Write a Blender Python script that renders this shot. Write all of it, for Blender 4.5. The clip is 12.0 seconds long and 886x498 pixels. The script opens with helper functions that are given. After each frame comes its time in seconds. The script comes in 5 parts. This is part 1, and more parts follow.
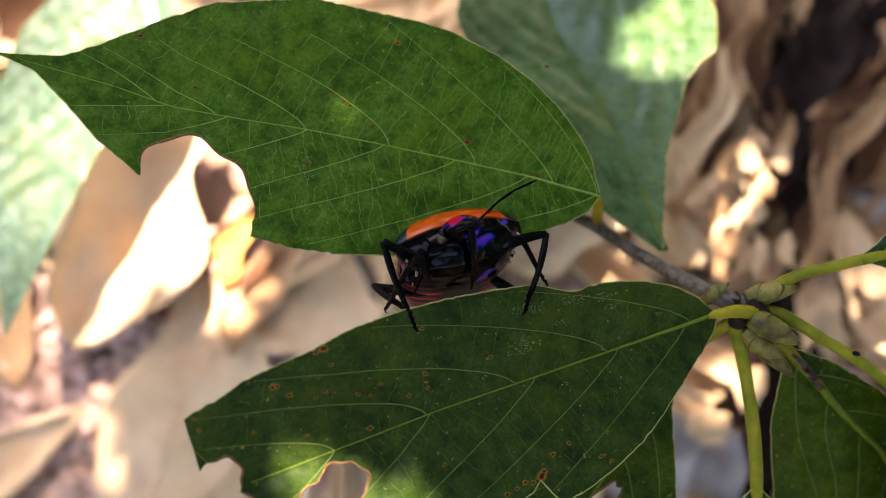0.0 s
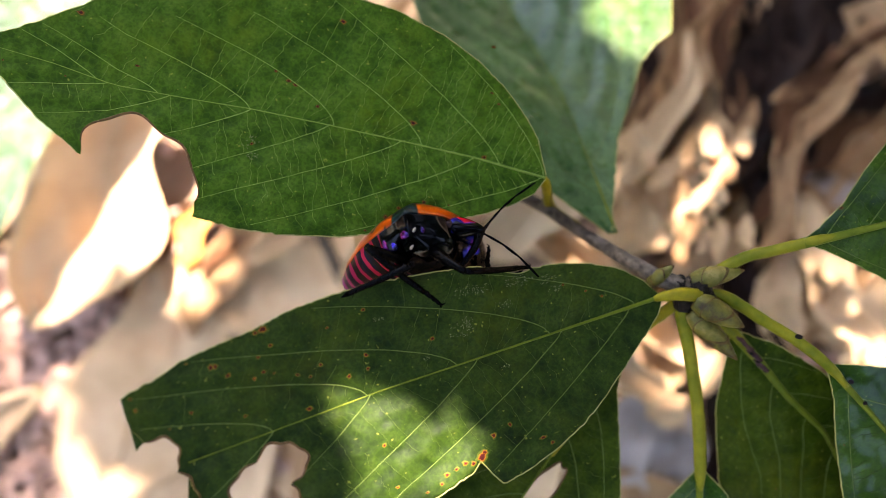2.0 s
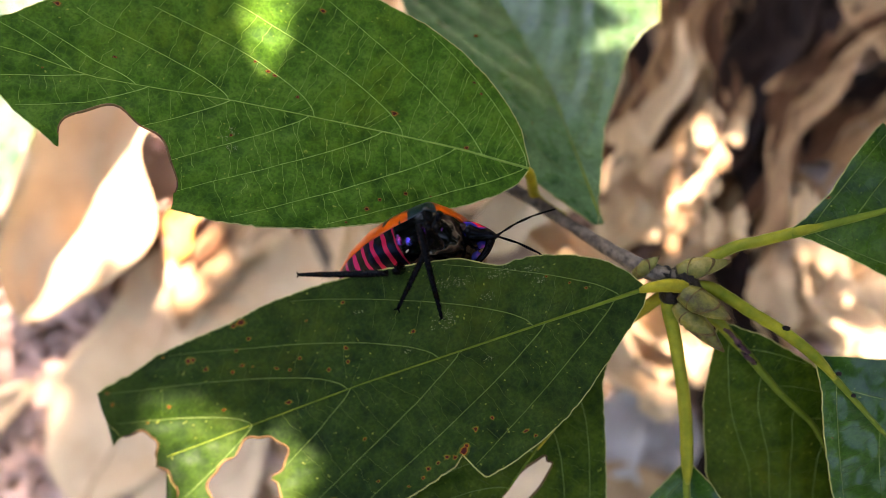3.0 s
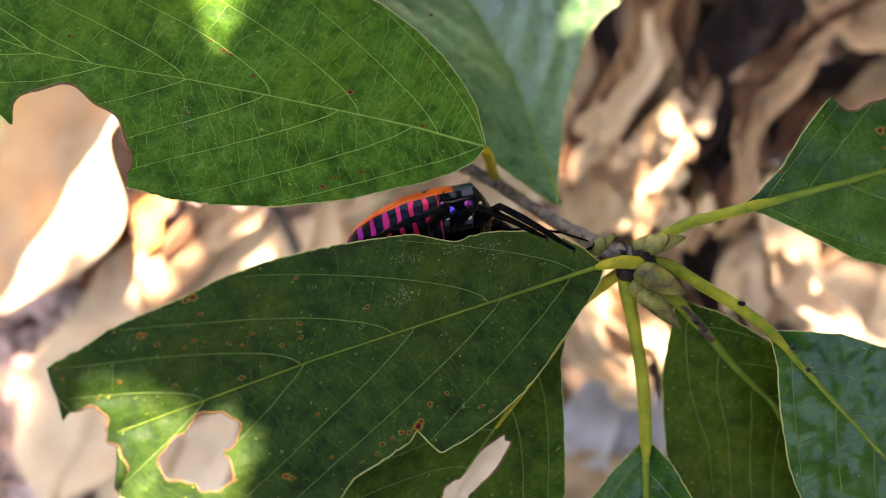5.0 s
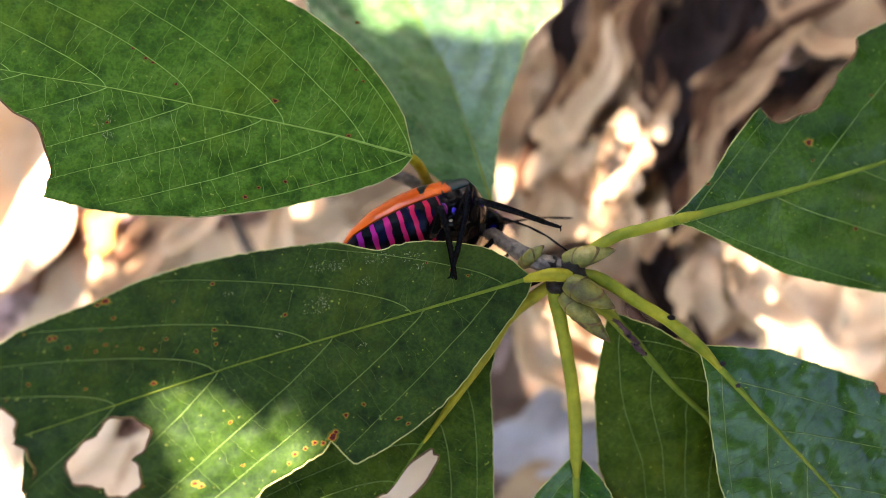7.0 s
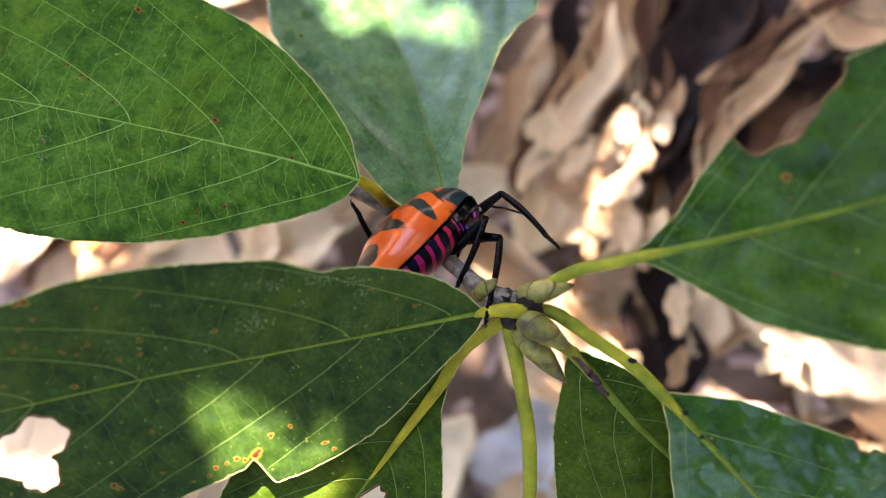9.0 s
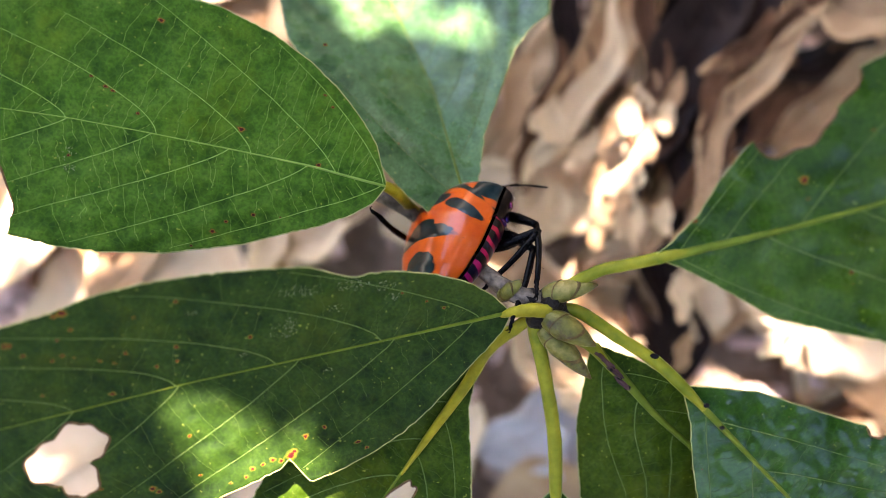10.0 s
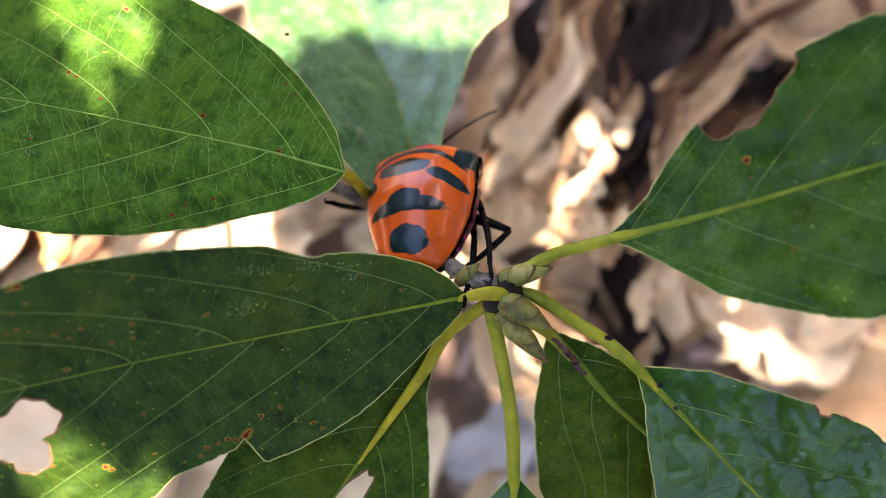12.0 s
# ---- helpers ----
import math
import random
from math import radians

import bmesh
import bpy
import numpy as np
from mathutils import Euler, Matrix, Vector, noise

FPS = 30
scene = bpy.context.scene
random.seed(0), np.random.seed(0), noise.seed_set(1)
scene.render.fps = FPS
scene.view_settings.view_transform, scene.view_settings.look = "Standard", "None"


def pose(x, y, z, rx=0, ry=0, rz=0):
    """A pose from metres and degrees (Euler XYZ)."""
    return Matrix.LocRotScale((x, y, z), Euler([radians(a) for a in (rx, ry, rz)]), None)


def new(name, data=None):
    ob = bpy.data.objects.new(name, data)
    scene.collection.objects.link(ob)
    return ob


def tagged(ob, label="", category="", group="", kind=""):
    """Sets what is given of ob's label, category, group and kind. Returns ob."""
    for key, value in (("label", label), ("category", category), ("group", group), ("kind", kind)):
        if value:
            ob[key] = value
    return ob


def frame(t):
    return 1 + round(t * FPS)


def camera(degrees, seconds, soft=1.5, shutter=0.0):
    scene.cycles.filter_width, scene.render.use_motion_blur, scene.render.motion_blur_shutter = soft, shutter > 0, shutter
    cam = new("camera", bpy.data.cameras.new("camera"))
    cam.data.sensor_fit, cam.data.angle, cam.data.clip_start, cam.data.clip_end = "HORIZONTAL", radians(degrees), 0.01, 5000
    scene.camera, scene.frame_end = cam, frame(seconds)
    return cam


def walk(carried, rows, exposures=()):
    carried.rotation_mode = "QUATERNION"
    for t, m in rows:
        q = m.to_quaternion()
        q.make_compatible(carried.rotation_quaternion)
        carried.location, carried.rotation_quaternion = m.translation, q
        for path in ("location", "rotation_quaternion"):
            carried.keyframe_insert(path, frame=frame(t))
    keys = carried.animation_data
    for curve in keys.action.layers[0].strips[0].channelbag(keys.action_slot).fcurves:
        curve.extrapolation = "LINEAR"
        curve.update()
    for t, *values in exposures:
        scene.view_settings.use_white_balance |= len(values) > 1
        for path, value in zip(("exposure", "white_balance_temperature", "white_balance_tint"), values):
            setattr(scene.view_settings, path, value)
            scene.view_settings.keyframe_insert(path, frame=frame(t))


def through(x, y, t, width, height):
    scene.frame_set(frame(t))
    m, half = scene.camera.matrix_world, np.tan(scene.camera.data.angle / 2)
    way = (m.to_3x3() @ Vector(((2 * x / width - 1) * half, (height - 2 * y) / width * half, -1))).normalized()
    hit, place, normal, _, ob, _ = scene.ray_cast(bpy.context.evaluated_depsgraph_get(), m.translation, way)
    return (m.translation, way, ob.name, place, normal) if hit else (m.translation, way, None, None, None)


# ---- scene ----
cam = camera(60.0, 12.0, soft=0.65)
# seconds, place in metres, turn in degrees: a hand-held phone just above a low shrub
PATH = [
    (0.0, -0.03396, -0.00844, 0.14418, 10.07, 0.62, -0.04),
    (0.5, -0.0327, -0.00746, 0.14475, 9.6, 0.22, 0.43),
    (1.0, -0.03509, -0.01002, 0.1454, 10.22, -0.59, -0.62),
    (1.5, -0.03163, -0.0108, 0.14495, 9.45, -1.01, -0.37),
    (2.0, -0.0287, -0.00875, 0.14382, 8.93, -0.01, 0.16),
    (2.5, -0.02682, -0.00845, 0.1433, 8.47, 0.48, 0.12),
    (4.3, -0.02379, -0.01053, 0.14185, 8.58, 0.42, -0.22),
    (4.5, -0.02219, -0.01062, 0.14262, 9.02, 0.6, -0.07),
    (5.0, -0.02183, -0.0128, 0.14232, 9.48, 0.11, -0.37),
    (5.5, -0.02063, -0.0137, 0.14231, 10.0, 0.0, -0.0),
    (6.0, -0.01727, -0.01137, 0.1418, 9.12, 0.53, 0.02),
    (6.5, -0.01402, -0.00904, 0.14151, 8.3, 1.03, 0.36),
    (7.0, -0.01319, -0.01113, 0.14115, 9.34, 0.39, -0.09),
    (7.2, -0.01451, -0.01123, 0.14143, 9.28, 0.03, -0.04),
    (8.8, -0.00757, -0.0064, 0.13713, 8.73, 1.33, 1.2),
    (9.0, -0.00213, -0.00231, 0.13656, 6.03, 4.34, 1.42),
    (9.5, -0.00734, -0.00322, 0.13797, 5.97, 2.58, 0.85),
    (10.0, -0.00736, 0.00038, 0.13909, 4.09, 2.61, 0.04),
    (10.5, -0.00066, 0.0012, 0.13726, 3.84, 5.06, 0.88),
    (11.0, -0.00922, -0.00671, 0.13972, 7.88, 1.31, 0.07),
    (11.5, -0.00691, -0.00819, 0.13924, 8.22, 1.08, 0.02),
    (12.0, -0.00552, -0.0072, 0.1396, 8.16, 0.72, -0.11),
]
walk(cam, [(r[0], pose(*r[1:])) for r in PATH], [(0.0, 3.9, 7700, 25), (2.5, 4.15, 7700, 25), (5.5, 4.45, 7500, 24), (9.0, 4.7, 6950, 25), (12.0, 4.5, 6950, 25)])
cam.data.dof.use_dof = True
cam.data.dof.focus_distance = 0.0825
cam.data.dof.aperture_fstop = 9.5

# ---- light ----
SUN = Vector((0.12, 0.50, 0.86)).normalized()
world = bpy.data.worlds.new("sky")
scene.world = world
world.use_nodes = True
sky = world.node_tree.nodes.new("ShaderNodeTexSky")
sky.sky_type = 'NISHITA'
sky.sun_disc = False
sky.sun_elevation = math.asin(SUN.z)
sky.sun_rotation = math.atan2(SUN.x, SUN.y)
world.node_tree.links.new(sky.outputs[0], world.node_tree.nodes["Background"].inputs[0])
world.node_tree.nodes["Background"].inputs[1].default_value = 0.14
sun = new("sun", bpy.data.lights.new("sun", 'SUN'))
sun.data.energy = 3.6
sun.data.angle = radians(0.53)
sun.data.color = (1.0, 0.975, 0.96)
sun.rotation_euler = SUN.to_track_quat("Z", "Y").to_euler()


# ---- material tools ----
def material(name):
    m = bpy.data.materials.new(name)
    m.use_nodes = True
    nt = m.node_tree
    return m, nt, nt.nodes["Principled BSDF"]


def node(nt, kind, **props):
    n = nt.nodes.new(kind)
    for k, v in props.items():
        if k in n.inputs:
            n.inputs[k].default_value = v
    return n


def math_node(nt, op, a, b=0.0, clamp=False):
    n = nt.nodes.new("ShaderNodeMath")
    n.operation = op
    n.use_clamp = clamp
    for i, v in enumerate((a, b)):
        if isinstance(v, (int, float)):
            n.inputs[i].default_value = v
        else:
            nt.links.new(v, n.inputs[i])
    return n.outputs[0]


def ramp(nt, fac, stops, mode="LINEAR"):
    n = nt.nodes.new("ShaderNodeValToRGB")
    n.color_ramp.interpolation = mode
    el = n.color_ramp.elements
    while len(el) < len(stops):
        el.new(0.5)
    for e, (p, c) in zip(el, stops):
        e.position = p
        e.color = (*c, 1) if len(c) == 3 else c
    nt.links.new(fac, n.inputs[0])
    return n.outputs[0]


def mix(nt, fac, a, b, blend="MIX"):
    n = nt.nodes.new("ShaderNodeMix")
    n.data_type = "RGBA"
    n.blend_type = blend
    for sock, v in ((n.inputs[0], fac), (n.inputs[6], a), (n.inputs[7], b)):
        if isinstance(v, (int, float)):
            sock.default_value = v
        elif isinstance(v, tuple):
            sock.default_value = (*v, 1)
        else:
            nt.links.new(v, sock)
    return n.outputs[2]


def noise_tex(nt, vec, scale, detail=4.0, rough=0.55):
    n = nt.nodes.new("ShaderNodeTexNoise")
    n.inputs["Scale"].default_value = scale
    n.inputs["Detail"].default_value = detail
    n.inputs["Roughness"].default_value = rough
    nt.links.new(vec, n.inputs["Vector"])
    return n.outputs[0]


def bump(nt, bsdf, height, strength, distance):
    b = nt.nodes.new("ShaderNodeBump")
    b.inputs["Strength"].default_value = strength
    b.inputs["Distance"].default_value = distance
    nt.links.new(height, b.inputs["Height"])
    nt.links.new(b.outputs[0], bsdf.inputs["Normal"])


def object_coords(nt):
    return nt.nodes.new("ShaderNodeTexCoord").outputs["Object"]


def leaf_material(name, dark, light, rough=0.36, through=0.22, gloss=0.15, pucker=0.0003, yellow=0.35, grain=480.0, vary=1.0):
    """Living leaf blade: mottled green with yellowing patches, pale specks and a waxy, uneven skin."""
    m, nt, b = material(name)
    obj = object_coords(nt)
    broad = noise_tex(nt, obj, 120.0, 3.0, 0.5)
    mott = noise_tex(nt, obj, grain, 4.0, 0.6)
    fine = noise_tex(nt, obj, 2600.0, 3.0, 0.6)
    blotch = math_node(nt, "ADD", math_node(nt, "MULTIPLY", mott, 0.55), math_node(nt, "MULTIPLY", broad, 0.45))
    bright = (light[0] * 1.55 + 0.004, light[1] * 1.35 + 0.004, light[2] * 1.6 + 0.002)
    green = ramp(nt, blotch, [(0.51 - 0.12 * vary, dark), (0.51, light), (0.51 + 0.12 * vary, bright)])
    green = mix(nt, math_node(nt, "MULTIPLY", ramp(nt, fine, [(0.38, (0, 0, 0)), (0.62, (1, 1, 1))]), 0.5), green, dark)
    aged = ramp(nt, noise_tex(nt, obj, 75.0, 3.0, 0.6), [(0.52, (0, 0, 0)), (0.68, (1, 1, 1))])
    aged = math_node(nt, "MULTIPLY", aged, ramp(nt, noise_tex(nt, obj, 700.0, 3.0), [(0.35, (0.2, 0.2, 0.2)), (0.65, (1, 1, 1))]))
    green = mix(nt, math_node(nt, "MULTIPLY", aged, yellow), green, (light[0] * 2.4, light[1] * 1.5, light[2] * 0.7))
    # a net of the finest veins divides the blade into small cells
    vor = nt.nodes.new("ShaderNodeTexVoronoi")
    vor.feature = "DISTANCE_TO_EDGE"
    vor.inputs["Scale"].default_value = 1300.0
    nt.links.new(obj, vor.inputs["Vector"])
    net = math_node(nt, "SUBTRACT", 1.0, math_node(nt, "MULTIPLY", vor.outputs[0], 9.0), True)
    col = mix(nt, math_node(nt, "MULTIPLY", net, 0.12), green, tuple(c * 2.2 for c in light))
    specks = ramp(nt, noise_tex(nt, obj, 1900.0, 1.0), [(0.72, (0, 0, 0)), (0.78, (1, 1, 1))])
    col = mix(nt, math_node(nt, "MULTIPLY", specks, 0.45), col, (0.22, 0.23, 0.04))
    nt.links.new(col, b.inputs["Base Color"])
    wax = ramp(nt, noise_tex(nt, obj, 420.0, 4.0), [(0.3, (rough - 0.07,) * 3), (0.7, (rough + 0.18,) * 3)])
    nt.links.new(wax, b.inputs["Roughness"])
    b.inputs["Specular IOR Level"].default_value = gloss
    swell = noise_tex(nt, obj, grain, 1.0, 0.4)
    h = math_node(nt, "ADD", math_node(nt, "MULTIPLY", swell, 0.8), math_node(nt, "MULTIPLY", broad, 1.2))
    bump(nt, b, h, 0.8, pucker)
    tr = nt.nodes.new("ShaderNodeBsdfTranslucent")
    nt.links.new(mix(nt, 1.0, col, (0.9, 1.0, 0.75), "MULTIPLY"), tr.inputs[0])
    mx = nt.nodes.new("ShaderNodeMixShader")
    mx.inputs[0].default_value = through
    nt.links.new(b.outputs[0], mx.inputs[1])
    nt.links.new(tr.outputs[0], mx.inputs[2])
    nt.links.new(mx.outputs[0], nt.nodes["Material Output"].inputs[0])
    return m


def plain(name, c0, c1, scale, rough, bumpy=0.3, dist=0.0003, metal=0.0, island=0.0, spec=0.06):
    """Two-tone mottled surface with fine relief."""
    m, nt, b = material(name)
    obj = object_coords(nt)
    n0 = noise_tex(nt, obj, scale, 6.0, 0.6)
    n1 = noise_tex(nt, obj, scale * 6.0, 3.0, 0.6)
    col = ramp(nt, n0, [(0.3, c0), (0.7, c1)])
    col = mix(nt, math_node(nt, "MULTIPLY", n1, 0.3), col, c0)
    if island:
        geo = nt.nodes.new("ShaderNodeNewGeometry")
        hsv = nt.nodes.new("ShaderNodeHueSaturation")
        v = math_node(nt, "ADD", math_node(nt, "MULTIPLY", geo.outputs["Random Per Island"], island), 1.0 - island / 2)
        nt.links.new(v, hsv.inputs["Value"])
        nt.links.new(col, hsv.inputs["Color"])
        col = hsv.outputs[0]
    nt.links.new(col, b.inputs["Base Color"])
    b.inputs["Roughness"].default_value = rough
    b.inputs["Metallic"].default_value = metal
    b.inputs["Specular IOR Level"].default_value = spec
    bump(nt, b, math_node(nt, "ADD", n0, math_node(nt, "MULTIPLY", n1, 0.5)), bumpy, dist)
    return m


def bud_material():
    """Bud scales: green on one side, cream and brown mottled on the other."""
    m, nt, b = material("bud_scale")
    obj = object_coords(nt)
    broad = noise_tex(nt, obj, 330.0, 4.0, 0.6)
    fine = noise_tex(nt, obj, 2200.0, 3.0)
    col = ramp(nt, broad, [(0.37, (0.016, 0.007, 0.003)), (0.44, (0.050, 0.048, 0.005)), (0.54, (0.092, 0.084, 0.010)), (0.66, (0.18, 0.14, 0.035))])
    col = mix(nt, math_node(nt, "MULTIPLY", fine, 0.4), col, (0.05, 0.035, 0.012))
    nt.links.new(col, b.inputs["Base Color"])
    b.inputs["Roughness"].default_value = 0.45
    b.inputs["Specular IOR Level"].default_value = 0.16
    bump(nt, b, math_node(nt, "ADD", broad, fine), 0.5, 0.0003)
    return m


GREEN = leaf_material("leaf_green", (0.011, 0.034, 0.0020), (0.033, 0.080, 0.0056), 0.55, gloss=0.05, pucker=0.0005, yellow=0.4, vary=1.15)
# base dimmed so that the lower leaf's shade is part of its colour
GREEN_DIMMED = leaf_material("leaf_dimmed_green", (0.0043, 0.0120, 0.0008), (0.0142, 0.0315, 0.0023), 0.55, gloss=0.085, pucker=0.0005, yellow=0.55, vary=1.2)
# darker copy of the leaf skin: shade on the low leaves is in its colour
GREEN_SHADED = leaf_material("leaf_shaded_green", (0.009, 0.020, 0.0009), (0.023, 0.043, 0.0022), 0.46, gloss=0.05, yellow=0.5, vary=1.1)
GREEN_RICH = leaf_material("leaf_rich_green", (0.007, 0.023, 0.0010), (0.021, 0.052, 0.0030), 0.24, gloss=0.13, pucker=0.0008, grain=260.0)
GREEN_WAXY = leaf_material("leaf_waxy_green", (0.007, 0.026, 0.0022), (0.018, 0.052, 0.0050), 0.16, gloss=0.15, pucker=0.0010, grain=330.0)
GREEN_SOFT = leaf_material("leaf_soft_green", (0.016, 0.048, 0.011), (0.042, 0.096, 0.028), 0.26, through=0.3, gloss=0.24, pucker=0.00012)
# sun glare and bluish sky reflection are mixed into this base colour
GREEN_GLARE = leaf_material("leaf_glare_green", (0.030, 0.062, 0.026), (0.062, 0.110, 0.055), 0.28, gloss=0.7)
VEIN = plain("vein_pale_green", (0.10, 0.17, 0.03), (0.19, 0.27, 0.07), 1500, 0.5, 0.2, spec=0.05)
VEIN_DIM = plain("vein_dim_green", (0.040, 0.068, 0.012), (0.095, 0.125, 0.032), 1500, 0.5, 0.2, spec=0.05)
VEINLET = plain("veinlet_green", (0.050, 0.10, 0.012), (0.16, 0.22, 0.045), 1100, 0.5, 0.2, spec=0.05)
VEINLET_DIM = plain("veinlet_dim_green", (0.014, 0.030, 0.003), (0.055, 0.080, 0.016), 900, 0.5, 0.2, spec=0.05)
RIB = plain("rib_yellow_green", (0.045, 0.068, 0.006), (0.095, 0.115, 0.010), 500, 0.5, 0.2, spec=0.05)
RIB_PALE = plain("rib_pale_green", (0.085, 0.145, 0.022), (0.15, 0.21, 0.04), 500, 0.5, 0.2, spec=0.05)
BITE_RIM = plain("bite_rim_brown", (0.04, 0.018, 0.008), (0.13, 0.075, 0.025), 900, 0.7, 0.4, spec=0.1)
PETIOLE_YELLOW = plain("petiole_yellow", (0.10, 0.088, 0.005), (0.23, 0.185, 0.010), 420, 0.45, 0.3, spec=0.06)
EDGE = plain("leaf_rim", (0.22, 0.17, 0.06), (0.28, 0.28, 0.09), 500, 0.6, 0.2)
MARGIN = plain("leaf_margin_pale", (0.13, 0.135, 0.026), (0.25, 0.23, 0.065), 700, 0.5, 0.2, spec=0.3)
SPOT_RING = plain("spot_orange", (0.12, 0.034, 0.003), (0.22, 0.088, 0.007), 2500, 0.6, 0.2)
SPOT_HALO = plain("spot_halo", (0.022, 0.038, 0.002), (0.060, 0.062, 0.004), 1500, 0.6, 0.2, spec=0.1)
SPOT_CORE = plain("spot_brown", (0.022, 0.004, 0.003), (0.07, 0.009, 0.005), 2500, 0.7, 0.2)
CRUST = plain("pale_crust", (0.06, 0.07, 0.03), (0.18, 0.19, 0.10), 2500, 0.8, 0.5)
PETIOLE = plain("petiole_green", (0.048, 0.066, 0.004), (0.18, 0.160, 0.011), 260, 0.45, 0.3, spec=0.06)
BARK = plain("twig_bark", (0.02, 0.016, 0.011), (0.17, 0.138, 0.10), 1100, 0.8, 0.9, 0.0004, spec=0.12)
BUD = bud_material()
BUD_RIM = plain("bud_scale_rim", (0.030, 0.016, 0.006), (0.10, 0.066, 0.020), 1200, 0.6, 0.4)
NODE_BARK = plain("node_bark", (0.0015, 0.0012, 0.001), (0.018, 0.013, 0.009), 900, 0.5, 0.9, 0.0005, spec=0.08)
BLACK_MARK = plain("dark_scar", (0.003, 0.002, 0.002), (0.012, 0.009, 0.008), 1500, 0.7, 0.4, spec=0.05)
SCAB = plain("stalk_scab", (0.022, 0.010, 0.012), (0.070, 0.036, 0.034), 1400, 0.8, 0.6)
SOIL = plain("soil", (0.11, 0.068, 0.042), (0.30, 0.20, 0.13), 60, 0.95, 0.9, 0.004, spec=0.08)
MULCH = plain("mulch", (0.30, 0.18, 0.13), (0.60, 0.42, 0.33), 150, 0.9, 0.6, 0.001, island=0.9, spec=0.08)
DRY_CREAM = plain("dry_leaf_cream", (0.40, 0.26, 0.135), (0.60, 0.43, 0.255), 90, 0.6, 0.6, 0.0008, spec=0.08)
DRY_TAN = plain("dry_leaf_tan", (0.21, 0.112, 0.050), (0.38, 0.235, 0.118), 90, 0.6, 0.6, 0.0008, spec=0.08)
DRY_BROWN = plain("dry_leaf_brown", (0.042, 0.017, 0.007), (0.13, 0.058, 0.026), 90, 0.6, 0.6, 0.0008, spec=0.08)
# near-black leaf colour that stands in for shaded gaps in the litter
DRY_GAP_SHADE = plain("dry_leaf_gap_shade", (0.0035, 0.0014, 0.0008), (0.018, 0.0075, 0.0038), 90, 0.6, 0.6, 0.0008, spec=0.08)
DRY_ORANGE = plain("dry_leaf_orange", (0.36, 0.15, 0.03), (0.55, 0.29, 0.08), 90, 0.6, 0.6, 0.0008, spec=0.08)
DRY_GREY = plain("dry_leaf_grey", (0.24, 0.20, 0.17), (0.42, 0.36, 0.32), 90, 0.7, 0.6, 0.0008, spec=0.08)


# ---- mesh tools ----
def link(name, bm, mats, parent=None, label="", smooth=True):
    me = bpy.data.meshes.new(name)
    bm.to_mesh(me)
    bm.free()
    for m in mats if isinstance(mats, (list, tuple)) else [mats]:
        me.materials.append(m)
    if smooth:
        me.polygons.foreach_set("use_smooth", [True] * len(me.polygons))
    ob = new(name, me)
    if parent is not None:
        ob.parent = parent
    if label:
        ob["label"] = label
    return ob


def part(name, bm, mats, parent, label="", smooth=True):
    return link(name, bm, mats, parent, label, smooth)


def smooth_path(pts, n):
    """Points along a smooth curve through the given ones."""
    P = [Vector(p) for p in pts]
    P = [P[0] * 2 - P[1]] + P + [P[-1] * 2 - P[-2]]
    out = []
    for k in range(n):
        u = k / (n - 1) * (len(P) - 3)
        i = min(int(u), len(P) - 4)
        f = u - i
        a, b, c, d = P[i:i + 4]
        out.append(0.5 * (2 * b + (c - a) * f + (2 * a - 5 * b + 4 * c - d) * f * f + (3 * b - a - 3 * c + d) * f ** 3))
    return out


def tube(bm, path, radii, sides=8, flat=1.0, knobs=0.0, seed=0):
    """A tube along path; radii is one number, or numbers spread evenly along it."""
    rr = [radii] * 2 if isinstance(radii, (int, float)) else list(radii)
    rng = random.Random(seed)
    rings = []
    for k, p in enumerate(path):
        a, b = path[max(k - 1, 0)], path[min(k + 1, len(path) - 1)]
        d = (b - a).normalized()
        s = d.cross(Vector((0, 0, 1)))
        s = s.normalized() if s.length > 1e-6 else Vector((1, 0, 0))
        w = s.cross(d)
        u = k / (len(path) - 1) * (len(rr) - 1)
        i = min(int(u), len(rr) - 2)
        r = rr[i] + (rr[i + 1] - rr[i]) * (u - i)
        rings.append([bm.verts.new(p + (s * math.cos(t) + w * math.sin(t) * flat) * r * (1 + knobs * rng.uniform(-1, 1)))
                      for t in [2 * math.pi * j / sides for j in range(sides)]])
    for r0, r1 in zip(rings, rings[1:]):
        for j in range(sides):
            bm.faces.new((r0[j], r0[(j + 1) % sides], r1[(j + 1) % sides], r1[j]))
    bm.faces.new(list(reversed(rings[0])))
    bm.faces.new(rings[-1])
    return rings


PLAN = 0.665  # millimetres to one unit of the plan in which plant and litter are drawn


def mm(*v):
    return Vector(v) * (PLAN / 1000)


def bmm(*v):
    return Vector(v) * (BUG / 1000)


BUG = 1.06  # millimetres to one unit of the bug


def frame_matrix(base, along, normal):
    x = Vector(along).normalized()
    z = Vector(normal)
    z = (z - x * z.dot(x)).normalized()
    y = z.cross(x)
    m = Matrix((x, y, z)).transposed().to_4x4()
    m.translation = base
    return m


